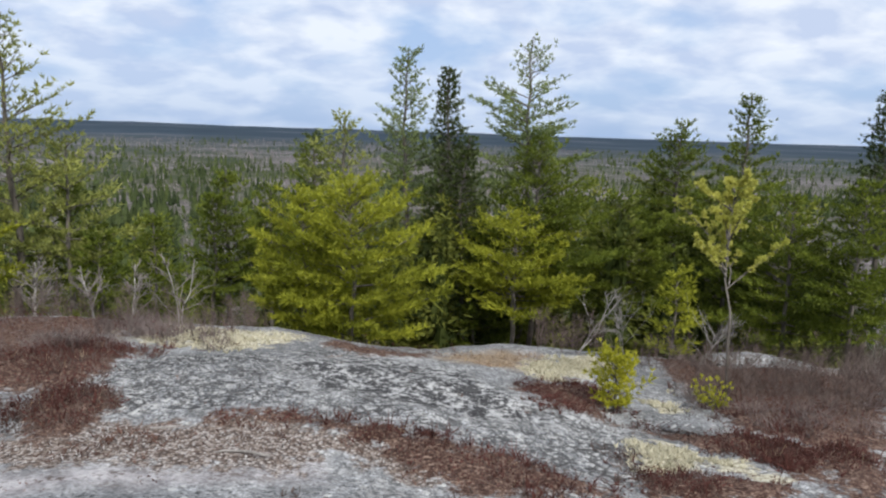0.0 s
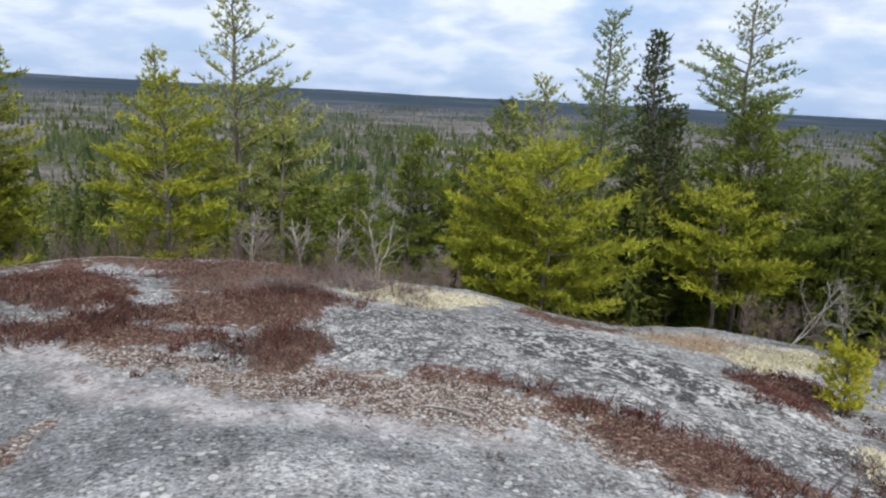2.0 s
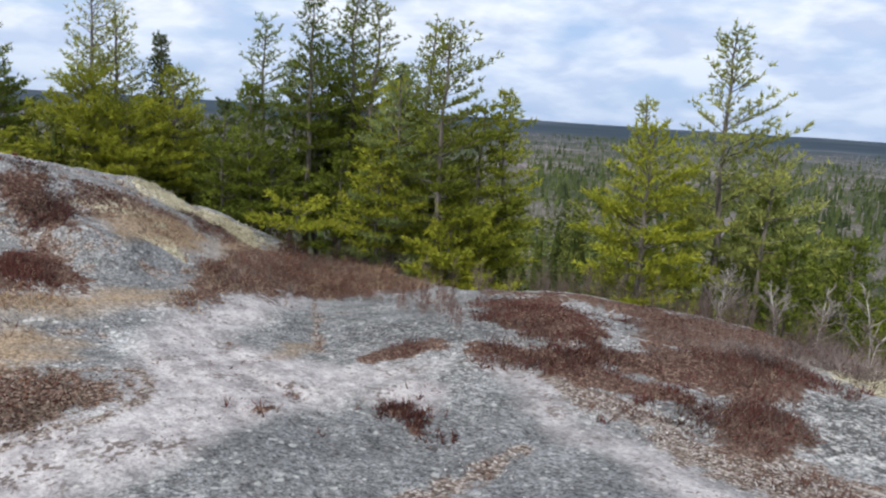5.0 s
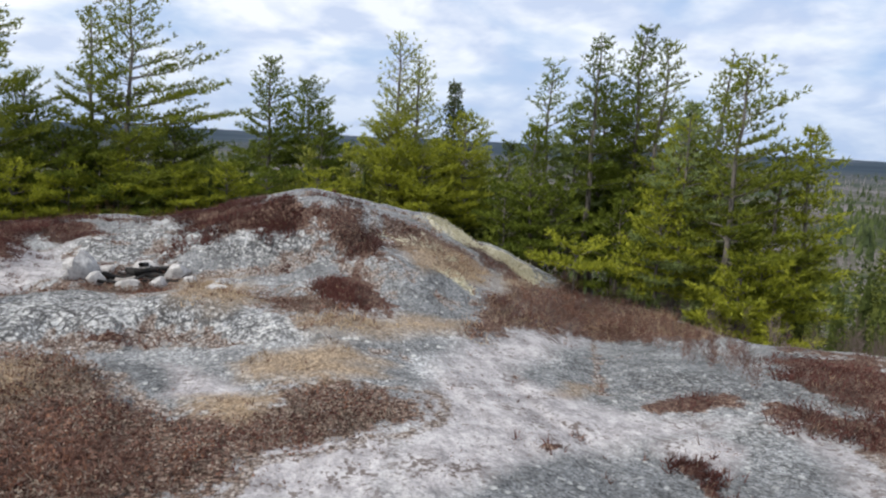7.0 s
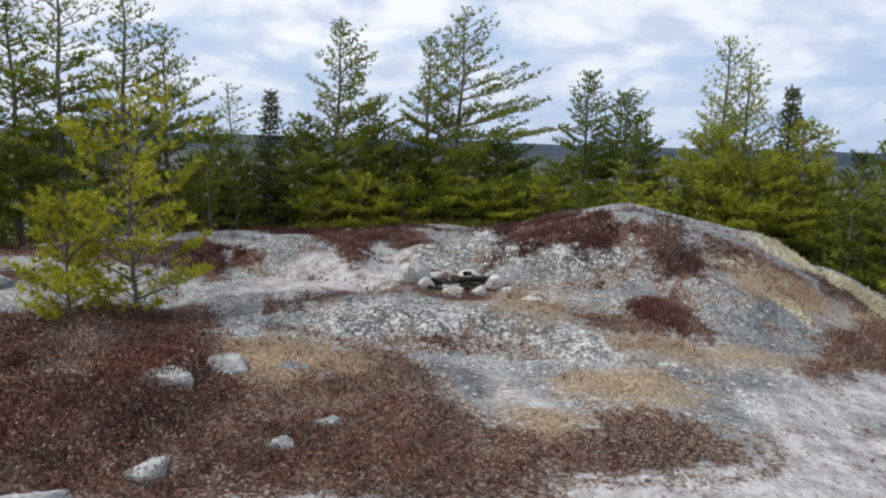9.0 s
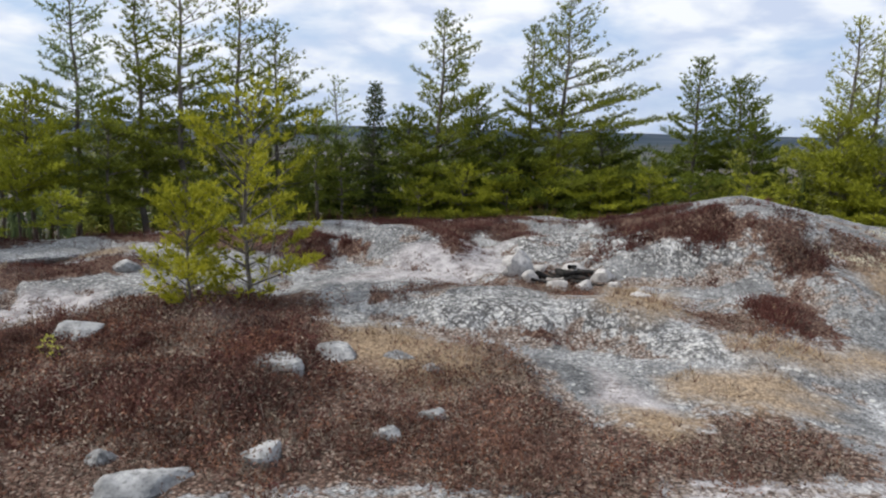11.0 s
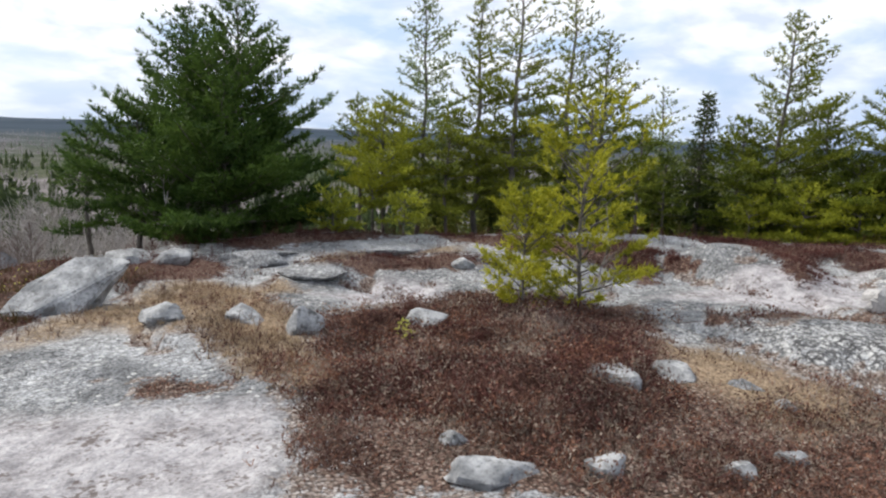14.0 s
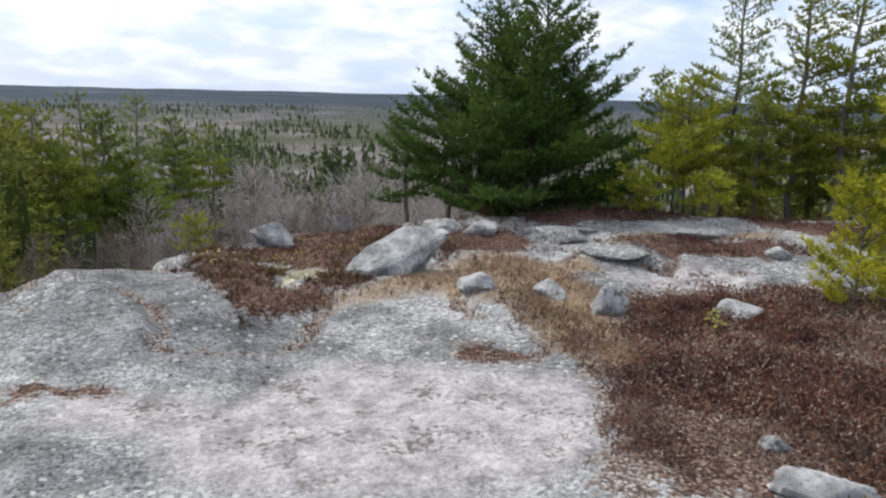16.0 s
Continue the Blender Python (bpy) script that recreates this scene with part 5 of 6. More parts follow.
def stone(x, y, across, deep, high, turn, cuts, sunk, label, tilt=0.0, name="boulder", mat=None):
    """A weathered block: a ball cut by planes, roughened, half set into the ground."""
    global ROCK_COUNT
    ROCK_COUNT += 1
    rng = np.random.default_rng(500 + ROCK_COUNT)
    v, f = ball()
    flat = unit(rng.normal(size=(cuts, 3)) * [1, 1, 0.8])
    reach = np.min(rng.uniform(0.50, 0.74, cuts) / np.maximum(v @ flat.T, 0.05), axis=1)
    v = v * np.minimum(1.0, reach)[:, None]
    v = v * (1 + 0.10 * fbm(v[:, 0] * 3 + ROCK_COUNT, v[:, 1] * 3 + v[:, 2] * 2, 1.3, 4, 31))[:, None]
    v = v * [across * 1.2, deep * 1.25, high * 1.05]
    ob = piece(name, v, f, mat or STONE, smooth=True)
    ob.data.set_sharp_from_angle(angle=radians(24))
    ob.matrix_world = pose(x, y, height_at(x, y) + high * (0.3 - sunk), 0, tilt, turn)
    return tagged(ob, label, "rock", "stones on the hilltop")


def boulder(x, y, across, deep, high, turn):
    stone(x, y, across * 1.15, deep * 1.1, high * 0.85, turn, 15, 0.16, "weathered grey granite stone spotted with pale lichen")


def ring_stone(x, y, across, deep, high, turn):
    stone(x, y, across * 1.35, deep * 1.6, high * 1.25, turn, 14, 0.0, "pale rounded stone of an old fire ring", mat=PALE_ROCK)


def flat(x, y, across, deep, high, turn):
    stone(x, y, across, deep, high, turn, 9, 0.42, "low flat granite slab set in the ground", name="rock_slab", mat=ROCK)


boulder(-4.36, -7.42, 0.30, 0.26, 0.15, -211)
boulder(-4.66, -7.10, 0.24, 0.18, 0.19, -205)
boulder(-3.34, -5.12, 0.15, 0.12, 0.13, -211)
boulder(-3.79, -4.71, 0.15, 0.12, 0.16, -217)
boulder(-3.95, -4.28, 0.13, 0.12, 0.19, -221)
boulder(-4.78, -3.79, 0.17, 0.13, 0.15, -232)
boulder(-2.52, -7.66, 0.21, 0.18, 0.22, -196)
boulder(-3.62, -8.55, 0.13, 0.11, 0.22, -202)
flat(-1.95, -8.2, 0.30, 0.18, 0.10, -190)
boulder(0.05, -6.9, 0.22, 0.18, 0.16, -178)
flat(-5.27, -6.44, 0.37, 0.22, 0.13, -218)
flat(-6.77, -6.41, 0.76, 0.46, 0.09, -226)
boulder(-6.41, -4.66, 0.11, 0.09, 0.13, -234)
boulder(-3.14, -2.08, 0.18, 0.15, 0.09, -234)
boulder(-3.52, -1.68, 0.10, 0.08, 0.12, -244)
boulder(-3.90, -1.20, 0.09, 0.07, 0.10, -254)
boulder(-4.25, -1.04, 0.08, 0.06, 0.09, -258)
boulder(-4.54, -2.13, 0.17, 0.13, 0.13, -244)
boulder(-4.86, -1.86, 0.14, 0.10, 0.10, -249)
flat(-5.00, -1.47, 0.13, 0.08, 0.05, -255)
flat(-3.33, -2.42, 0.09, 0.06, 0.06, -231)
boulder(-4.88, -1.23, 0.08, 0.06, 0.06, -257)
ring_stone(-7.42, -1.04, 0.13, 0.085, 0.15, -262)
ring_stone(-7.21, -0.89, 0.06, 0.04, 0.07, -263)
ring_stone(-6.98, -0.63, 0.08, 0.045, 0.075, -265)
ring_stone(-7.14, -0.40, 0.07, 0.04, 0.055, -267)
ring_stone(-7.56, -0.53, 0.1, 0.06, 0.085, -266)
ring_stone(-7.29, -0.25, 0.08, 0.05, 0.09, -268)
ring_stone(-7.15, -0.13, 0.05, 0.03, 0.05, -269)
ring_stone(-7.69, -0.88, 0.05, 0.03, 0.06, -263)
ring_stone(-6.94, 0.08, 0.09, 0.05, 0.04, -271)
ring_stone(-7.88, -1.17, 0.07, 0.05, 0.08, -262)
flat(-7.07, 0.21, 0.18, 0.11, 0.05, 88)
flat(1.89, 4.75, 0.26, 0.16, 0.08, -22)
flat(3.81, 7.57, 0.67, 0.40, 0.11, -27)
flat(-5.31, -6.60, 0.43, 0.26, 0.11, -216)
flat(-5.09, -5.32, 0.32, 0.19, 0.06, -221)


def leaning_slab():
    """The long block that leans up from its low tip, the thick end lifted clear of the ground."""
    bm = bmesh.new()
    corners = ((0.0, 0.02, 0.05), (0.05, 0.0, -0.08), (0.20, -0.07, -0.04), (0.24, -0.08, 0.05), (0.50, -0.08, -0.02), (0.52, -0.02, 0.17), (0.94, 0.12, 0.37), (0.90, 0.20, 0.40),
               (0.54, 0.36, 0.40), (0.19, 0.26, 0.20), (0.74, 0.10, 0.05), (0.62, 0.36, -0.06), (0.12, 0.30, -0.06))
    for c in corners:
        bm.verts.new(c)
    bmesh.ops.convex_hull(bm, input=bm.verts[:])
    bmesh.ops.dissolve_limit(bm, angle_limit=radians(6), verts=bm.verts[:], edges=bm.edges[:])
    bmesh.ops.bevel(bm, geom=bm.edges[:], offset=0.014, segments=2, affect="EDGES")
    bmesh.ops.triangulate(bm, faces=bm.faces[:])
    for _ in range(2):
        bmesh.ops.subdivide_edges(bm, edges=[e for e in bm.edges if e.calc_length() > 0.06], cuts=1, use_grid_fill=True)
        bmesh.ops.triangulate(bm, faces=bm.faces[:])
    for v in bm.verts:
        v.co += 0.020 * noise.noise_vector(v.co * 4.0) + 0.011 * noise.noise_vector(Vector((v.co.x * 5, v.co.y * 14, v.co.z * 14)))
    me = bpy.data.meshes.new("leaning_slab")
    bm.to_mesh(me)
    bm.free()
    me.materials.append(STONE)
    me.set_sharp_from_angle(angle=radians(38))
    for p in me.polygons:
        p.use_smooth = True
    ob = tagged(new("rock_slab", me), "long tilted pale granite slab with dark underside", "rock", "stones on the hilltop")
    ob.matrix_world = pose(-2.62, -6.10, height_at(-2.75, -5.95) + 0.0, 0, 0, 155)


leaning_slab()


# ---- the old fire ring's charred wood ----
def log(x, y, length, thick, turn, tip, mat, label):
    h = np.linspace(-0.5, 0.5, 7)
    rng = np.random.default_rng(int(abs(x * 1000 + turn)))
    path = np.column_stack([h * length, np.cumsum(rng.normal(0, 0.008, 7)), np.cumsum(rng.normal(0, 0.006, 7))])
    v, f = tubes(path[None], np.full((1, 7), thick) * rng.uniform(0.8, 1.1, (1, 7)), 8)
    ob = piece("log" if thick > 0.02 else "stick", v, f, mat, smooth=True)
    ob.matrix_world = pose(x, y, height_at(x, y) + thick * 0.9 + abs(math.sin(radians(tip))) * length / 2, 0, tip, turn)
    tagged(ob, label, "log" if thick > 0.02 else "stick")


lay = np.random.default_rng(77)
for k in range(34):
    big = k < 14
    log(-7.35 + lay.normal(0, 0.11), -0.64 + lay.normal(0, 0.17), lay.uniform(0.22, 0.40) if big else lay.uniform(0.14, 0.28), lay.uniform(0.015, 0.026) if big else lay.uniform(0.007, 0.012), lay.uniform(0, 360), lay.uniform(-14, 14),
        CHAR if k % 9 else ASHWOOD, "charred black log in the stone fire ring" if big and k % 9 else "burnt stick in the stone fire ring" if k % 9 else "bleached grey stick in the stone fire ring")
log(-1.5, 3.79, 0.22, 0.010, 25, 2, ASHWOOD, "short bleached stick lying on gravel")
log(-1.01, 3.47, 0.30, 0.008, -8, 1, ASHWOOD, "thin bleached stick lying on gravel")


# ---- bare and leafing small trees ----
def branching(rng, high, spread, stems, twigs, first=0.25, limbs=9):
    """Paths and radii of a bare tree: stems, branches, twigs."""
    stem_paths, fine_paths, fine_r = [], [], []
    q = np.linspace(0, 1, 8)
    for s in range(stems):
        a = rng.uniform(0, 2 * np.pi)
        out = np.array([math.cos(a), math.sin(a)]) * (spread * 0.35 if stems > 1 else spread * 0.1)
        path = np.column_stack([np.outer(q ** 1.2, out) + np.cumsum(rng.normal(0, 0.015, (8, 2)) * high, 0), q * high * rng.uniform(0.8, 1.0)])
        path -= path[:1]
        stem_paths.append(path)
        for u in rng.uniform(first, 0.98, limbs):
            p = np.array([np.interp(u, q, path[:, c]) for c in range(3)])
            b = rng.uniform(0, 2 * np.pi)
            w = unit(np.array([math.cos(b), math.sin(b), rng.uniform(0.5, 1.3)]))
            ln = spread * (1.15 - u) * rng.uniform(0.6, 1.2)
            bp = p + q[:, None] * ln * w + np.cumsum(rng.normal(0, 0.02, (8, 3)) * ln, 0)
            fine_paths.append(bp)
            fine_r.append(np.linspace(0.006 + 0.004 * high / 2, 0.003, 8))
            for k in range(twigs):
                g = rng.uniform(0.3, 1)
                tp = np.array([np.interp(g, q, bp[:, c]) for c in range(3)])
                w2 = unit(w + rng.normal(0, 0.55, 3) + [0, 0, 0.35])
                fine_paths.append(tp + q[:, None] * w2 * ln * rng.uniform(0.25, 0.55))
                fine_r.append(np.linspace(0.004, 0.002, 8))
    return np.array(stem_paths), np.array(fine_paths), np.array(fine_r)


def bare_tree(x, y, high, spread, stems, mat, label, seed, category="tree", turn=None, leaves=None):
    rng = np.random.default_rng(seed)
    root = tagged(new("birch_tree" if mat is BIRCH else "dead_tree" if mat is ASHWOOD else "young_tree"), label, category)
    root.matrix_world = pose(x, y, height_at(x, y) - 0.05, *(turn or (0, 0, 0)))
    stem, fine, r = branching(rng, high, spread, stems, 6, first=0.48 if leaves else 0.25, limbs=16 if leaves else 9)
    if mat is ASHWOOD:
        r = r * 0.5
    for s in stem:
        v, f = tubes(s[None], np.linspace(0.006 * high + 0.003, 0.0025, 8)[None], 8)
        piece("trunk" if stems == 1 else "stem", v, f, mat, root, True)
    v, f = tubes(fine[:, ::2], r[:, ::2], 3)
    piece("twig_crown", v, f, GREY_TWIG if mat is BIRCH else mat, root, True)
    if leaves:
        tips = fine[:, rng.integers(3, 8, 4)].reshape(-1, 3)
        tips = tips[tips[:, 2] > high * 0.42]
        v, f = blades(rng, tips, unit(rng.normal(size=tips.shape) + [0, 0, 0.4]), 11, 0.042, 0.026, 1.3)
        piece("leaf_crown", v, f, leaves, root)


for x, y, high, spread, stems, seed in ((-3.56, 7.16, 0.72, 0.42, 2, 1), (-3.25, 7.30, 0.75, 0.5, 2, 2), (-2.80, 7.45, 0.95, 0.5, 2, 3), (-4.32, 7.32, 0.85, 0.45, 2, 4), (-4.15, 7.1, 0.75, 0.4, 2, 5),
                                       (-5.49, -8.62, 1.5, 0.5, 2, 6), (-4.7, -16.9, 3.6, 0.8, 1, 7), (-4.1, -12.2, 1.9, 0.6, 2, 8), (-2.6, -12.6, 1.9, 0.6, 2, 9)):
    bare_tree(x, y, high, spread, stems, BIRCH, "small leafless birch with pale white stem", seed)
bare_tree(2.56, 6.08, 2.15, 1.0, 1, BARK, "slender young tree with fresh yellow leaves", 11, leaves=YELLOW_LEAF)
bare_tree(1.43, 7.29, 0.95, 0.7, 2, ASHWOOD, "fallen grey dead tree with bare branches", 12, turn=(0, 52, 25))
bare_tree(2.03, 7.46, 0.75, 0.7, 2, ASHWOOD, "grey dead tree with bare branches", 13, turn=(0, -35, 20))
bare_tree(2.75, 7.35, 0.75, 0.6, 3, ASHWOOD, "grey dead tree with bare branches", 15, turn=(0, 30, 40))
bare_tree(-5.98, -2.94, 1.05, 0.25, 1, BIRCH, "thin pale birch stem beside the pine sapling", 14)


# ---- low plants ----
def scatter(rng, kind, density, floor=0.45):
    """Places inside the beds of one kind, so many to a square metre, thinned by the cover there."""
    xs, ys = [], []
    for k, corners in AREAS:
        if k == kind:
            lo, hi = corners.min(0) - 0.12, corners.max(0) + 0.12
            n = int(density * np.prod(hi - lo))
            xs.append(rng.uniform(lo[0], hi[0], n))
            ys.append(rng.uniform(lo[1], hi[1], n))
    x, y = np.concatenate(xs), np.concatenate(ys)
    keep = cover_of(kind, x, y) + 0.8 * fbm(x, y, 0.35, 3, 41) + 0.5 * fbm(x, y, 0.9, 3, 43) > floor + rng.uniform(-0.2, 0.45, len(x))
    if kind in ("moss", "heath"):
        keep &= cover_of("lichen", x, y) < 0.5
    return x[keep], y[keep]


def sprigs(name, rng, x, y, high, width, count, spread, mat, label, category, sink=0.01):
    at = np.column_stack([x, y, ground_height(x, y) + 0.01 - sink])
    high = high * rng.uniform(0.5, 1.25, len(x)) * (0.75 + 0.9 * np.clip(fbm(x, y, 0.5, 3, 51) + 0.4, 0, 1))
    v, f = blades(rng, at, np.tile([0.0, 0, 1], (len(x), 1)), count, high, width, spread)
    return tagged(piece(name, v, f, mat), label, category, kind="stuff")


def leaf_bits(name, rng, x, y, high, size, count, mat, label, category):
    """Small leaves held over the ground on unseen stalks' tips."""
    n = len(x)
    at = np.column_stack([x, y, ground_height(x, y)])[:, None] + rng.normal(0, 0.03, (n, count, 3)) * [1, 1, 0]
    at[..., 2] += high * rng.uniform(0.05, 1.0, (n, count))
    at = at.reshape(-1, 3)
    v, f = blades(rng, at, unit(rng.normal(size=at.shape) + [0, 0, 0.5]), 1, size, size * 0.5, 0.3)
    return tagged(piece(name, v, f, mat), label, category, kind="stuff")


PURPLE = leafy("purple_grey_shrub_twigs", (0.065, 0.05, 0.045), (0.20, 0.155, 0.14), 0.8, 0.1)
THORN = leafy("purple_grey_thorn_twigs", (0.085, 0.066, 0.062), (0.27, 0.225, 0.215), 0.8, 0.1)
DRY = leafy("dry_grey_heath", (0.10, 0.075, 0.060), (0.40, 0.33, 0.27), 0.8, 0.1)
RUST = leafy("rusty_red_leaves", (0.11, 0.050, 0.034), (0.35, 0.185, 0.125), 0.7, 0.3)
rng = np.random.default_rng(9)
x, y = scatter(rng, "heath", 900)
red = fbm(x, y, 0.8, 3, 57) + 0.25 * rng.normal(size=len(x)) > -0.06
sprigs("heath", rng, x[red], y[red], 0.065, 0.009, 5, 0.85, HEATH, "low dark red-brown heath in dense patches on the rock", "heath")
sprigs("heath", rng, x[~red], y[~red], 0.05, 0.008, 5, 0.9, PURPLE, "low grey-brown dry heath among the red", "heath")
x, y = scatter(rng, "heath", 300)
leaf_bits("heath_leaves", rng, x, y, 0.07, 0.020, 4, HEATH, "small brown and red leaves among the heath", "heath")
x, y = scatter(rng, "heath", 50, 0.8)
sprigs("heath_grass", rng, x, y, 0.06, 0.006, 6, 1.0, STRAW, "tufts of tan dry grass among the heath", "grass")
# scrub: hummocks of brown twigs, dark and rusty leaves, dead pale ones between
def hummock(x, y):
    return 0.35 + 1.5 * np.clip(fbm(x, y, 0.55, 3, 53) + 0.35, 0, 1.2)


def mixed(kind, density, floor, high, twig, leaf):
    """Twigs and leaves of four colours, each colour gathered in drifts of its own."""
    for mat, seed, share, words in ((SHEEP, 81, 1.2, "brown twigs and leaves of low scrub"), (HEATH, 82, 0.35 if kind == "litter" else 1.0, "dark red-brown twigs and leaves of low scrub"), (DRY, 83, 0.75 if kind == "litter" else 0.5, "grey-tan dead twigs and leaves among scrub"), (RUST, 84, 0.35 if kind == "litter" else 0.5, "rusty red leaves among low scrub")):
        x, y = scatter(rng, kind, density * share, floor)
        keep = fbm(x, y, 0.4, 3, seed) + 0.2 * rng.normal(size=len(x)) > -0.04
        x, y = x[keep], y[keep]
        sprigs("scrub_twigs", rng, x[::2], y[::2], high * hummock(x[::2], y[::2]), twig, 5, 0.8, mat, words, "heath")
        half = rng.random(len(x)) < 0.8
        leaf_bits("scrub_leaves", rng, x[half], y[half], high * 1.2 * hummock(x[half], y[half])[:, None], leaf, 4, mat, words, "heath")


mixed("scrub", 560, 0.40, 0.085, 0.006, 0.025)
mixed("litter", 430, 0.50, 0.040, 0.006, 0.021)
mixed("shrub", 330, 0.50, 0.085, 0.006, 0.020)
x, y = scatter(rng, "shrub", 150, 0.6)
sprigs("shrub_grass", rng, x, y, 0.09, 0.006, 6, 0.9, STRAW, "pale dry grass between leafless shrubs", "grass")
x, y = scatter(rng, "thorn", 240, 0.55)
sprigs("leafless_shrubs", rng, x, y, 0.11 * hummock(x, y), 0.006, 8, 1.0, THORN, "leafless purple-grey low shrubs with tangled twigs", "shrub")
x, y = scatter(rng, "thorn", 120, 0.5)
leaf_bits("shrub_leaves", rng, x, y, 0.12, 0.02, 3, HEATH, "dark red leaves low among leafless shrubs", "shrub")
leaf_bits("yellow_seedling", rng, rng.normal(-4.40, 0.014, 12), rng.normal(-3.68, 0.014, 12), 0.13, 0.030, 4, YELLOW_LEAF, "tiny bright yellow seedling among red scrub", "plant")
# wisps in the hollows
x, y = rng.uniform(-11, 4, 60000), rng.uniform(-9, 8, 60000)
hollow = (ground_height(x + 0.16, y) + ground_height(x - 0.16, y) + ground_height(x, y + 0.16) + ground_height(x, y - 0.16)) / 4 - ground_height(x, y)
keep = (hollow * 45 > 0.6 + rng.uniform(0, 0.5, len(x))) & (np.hypot(x, y) > 3)
sprigs("hollow_heath", rng, x[keep], y[keep], 0.05, 0.007, 6, 0.85, SHEEP, "thin brown heath in hollows of the rock", "heath")
x, y = scatter(rng, "grass", 480, 0.75)
sprigs("dry_grass", rng, x, y, 0.05, 0.006, 7, 1.1, STRAW, "short tan dry grass in patches on the rock", "grass")
x, y = scatter(rng, "grass", 50, 0.6)
sprigs("brown_stems", rng, x, y, 0.08, 0.007, 5, 0.7, SHEEP, "brown shrub stems among dry grass", "heath")
x, y = scatter(rng, "gravel", 160, 0.7)
sprigs("gravel_wisps", rng, x, y, 0.05, 0.006, 4, 0.9, SHEEP, "thin brown wisps of heath on gravel", "heath")
x, y = scatter(rng, "gravel", 130, 0.5)
leaf_bits("gravel_leaves", rng, x, y, 0.012, 0.02, 3, PALE_ROCK, "pale chips of stone on the gravel", "gravel")
x, y = scatter(rng, "moss", 45, 0.85)
gold = fbm(x, y, 0.5, 3, 58) > 0.05
x, y = x[gold], y[gold]
leaf_bits("yellow_shoots", rng, x, y, 0.09, 0.026, 5, YELLOW_LEAF, "yellow-green shoots among moss", "moss")
x, y = scatter(rng, "moss", 260, 0.6)
leaf_bits("moss_leaves", rng, x, y, 0.06, 0.022, 3, RUST, "rusty leaves among dark moss", "moss")
x, y = scatter(rng, "moss", 800, 0.6)
sprigs("moss", rng, x, y, 0.06, 0.012, 6, 0.9, OLIVE, "olive and rusty moss between rocks", "moss")
x, y = scatter(rng, "lichen", 800, 0.6)
sprigs("reindeer_lichen", rng, x, y, 0.03, 0.016, 5, 0.9, PALE_LICHEN, "pale yellow-green reindeer lichen cushions on rock", "lichen")
x, y = scatter(rng, "sand", 120, 0.9)
leaf_bits("grit", rng, x, y, 0.006, 0.014, 3, SHEEP, "dark crumbs of leaves on pale gravel", "leaf litter")


# ---- woods below the hilltop ----
def polar_spots(rng, n, lo, hi, inner, outer):
    az, out = rng.uniform(lo, hi, n), rng.uniform(0, 1, n)
    r = np.interp(az, [b[0] for b in BROW], [b[1] for b in BROW]) + inner + (outer - inner) * out
    return -np.sin(np.radians(az)) * r, np.cos(np.radians(az)) * r


# ---- woods on the slope and the plain ----
def bare_template(rng, twigs):
    """A leafless tree of unit height as thin triangles: few twigs fan up, many make a ragged bush."""
    bushy = twigs > 150
    at, way, ln = [np.zeros(3)], [np.array([0, 0, 1.0])], [0.9]
    for k in range(twigs):
        h = rng.uniform(0.15, 0.85)
        a = rng.uniform(0, 2 * np.pi)
        out = np.array([math.cos(a), math.sin(a), 0])
        at.append(np.array([0, 0, h]) + (0.30 if bushy else 0.16) * rng.random() ** (0.7 if bushy else 1.5) * out * (1.1 - h))
        way.append(unit(out * rng.uniform(0.3, 0.9) + [0, 0, rng.uniform(0.5, 1.2)] + (rng.normal(0, 0.5, 3) if bushy else 0)))
        ln.append(rng.uniform(0.20, 0.45) * (1.2 - h * 0.75) * (0.5 if bushy else 1.0))
    return np.array(at), np.array(way), np.array(ln)


def conifer_template(rng, tufts, split=1):
    """A conifer of unit height: boughs from the axis, dense within and ragged without, each split in short sprays."""
    h = np.sort(rng.uniform(0.04, 0.98, tufts))
    a = rng.uniform(0, 2 * np.pi, tufts)
    out = np.column_stack([np.cos(a), np.sin(a), 0 * a])
    at = np.column_stack([0 * h, 0 * h, h * 0.93]) + out * 0.04 * rng.random((tufts, 1))
    way = unit(out + np.column_stack([0 * h, 0 * h, -0.15 + 0.9 * h ** 3]))
    ln = (0.03 + 0.20 * (1 - h) ** 0.8) * rng.uniform(0.7, 1.2, tufts)
    if split > 1:
        u = np.tile(np.linspace(0.1, 0.85, split), tufts)
        way, ln = np.repeat(way, split, 0), np.repeat(ln, split)
        at = np.repeat(at, split, 0) + way * (ln * u)[:, None] + rng.normal(0, 0.012, (tufts * split, 3))
        way = unit(way + rng.normal(0, 0.55, way.shape))
        ln = np.maximum(ln * 0.36, 0.035)
    return at, way, ln


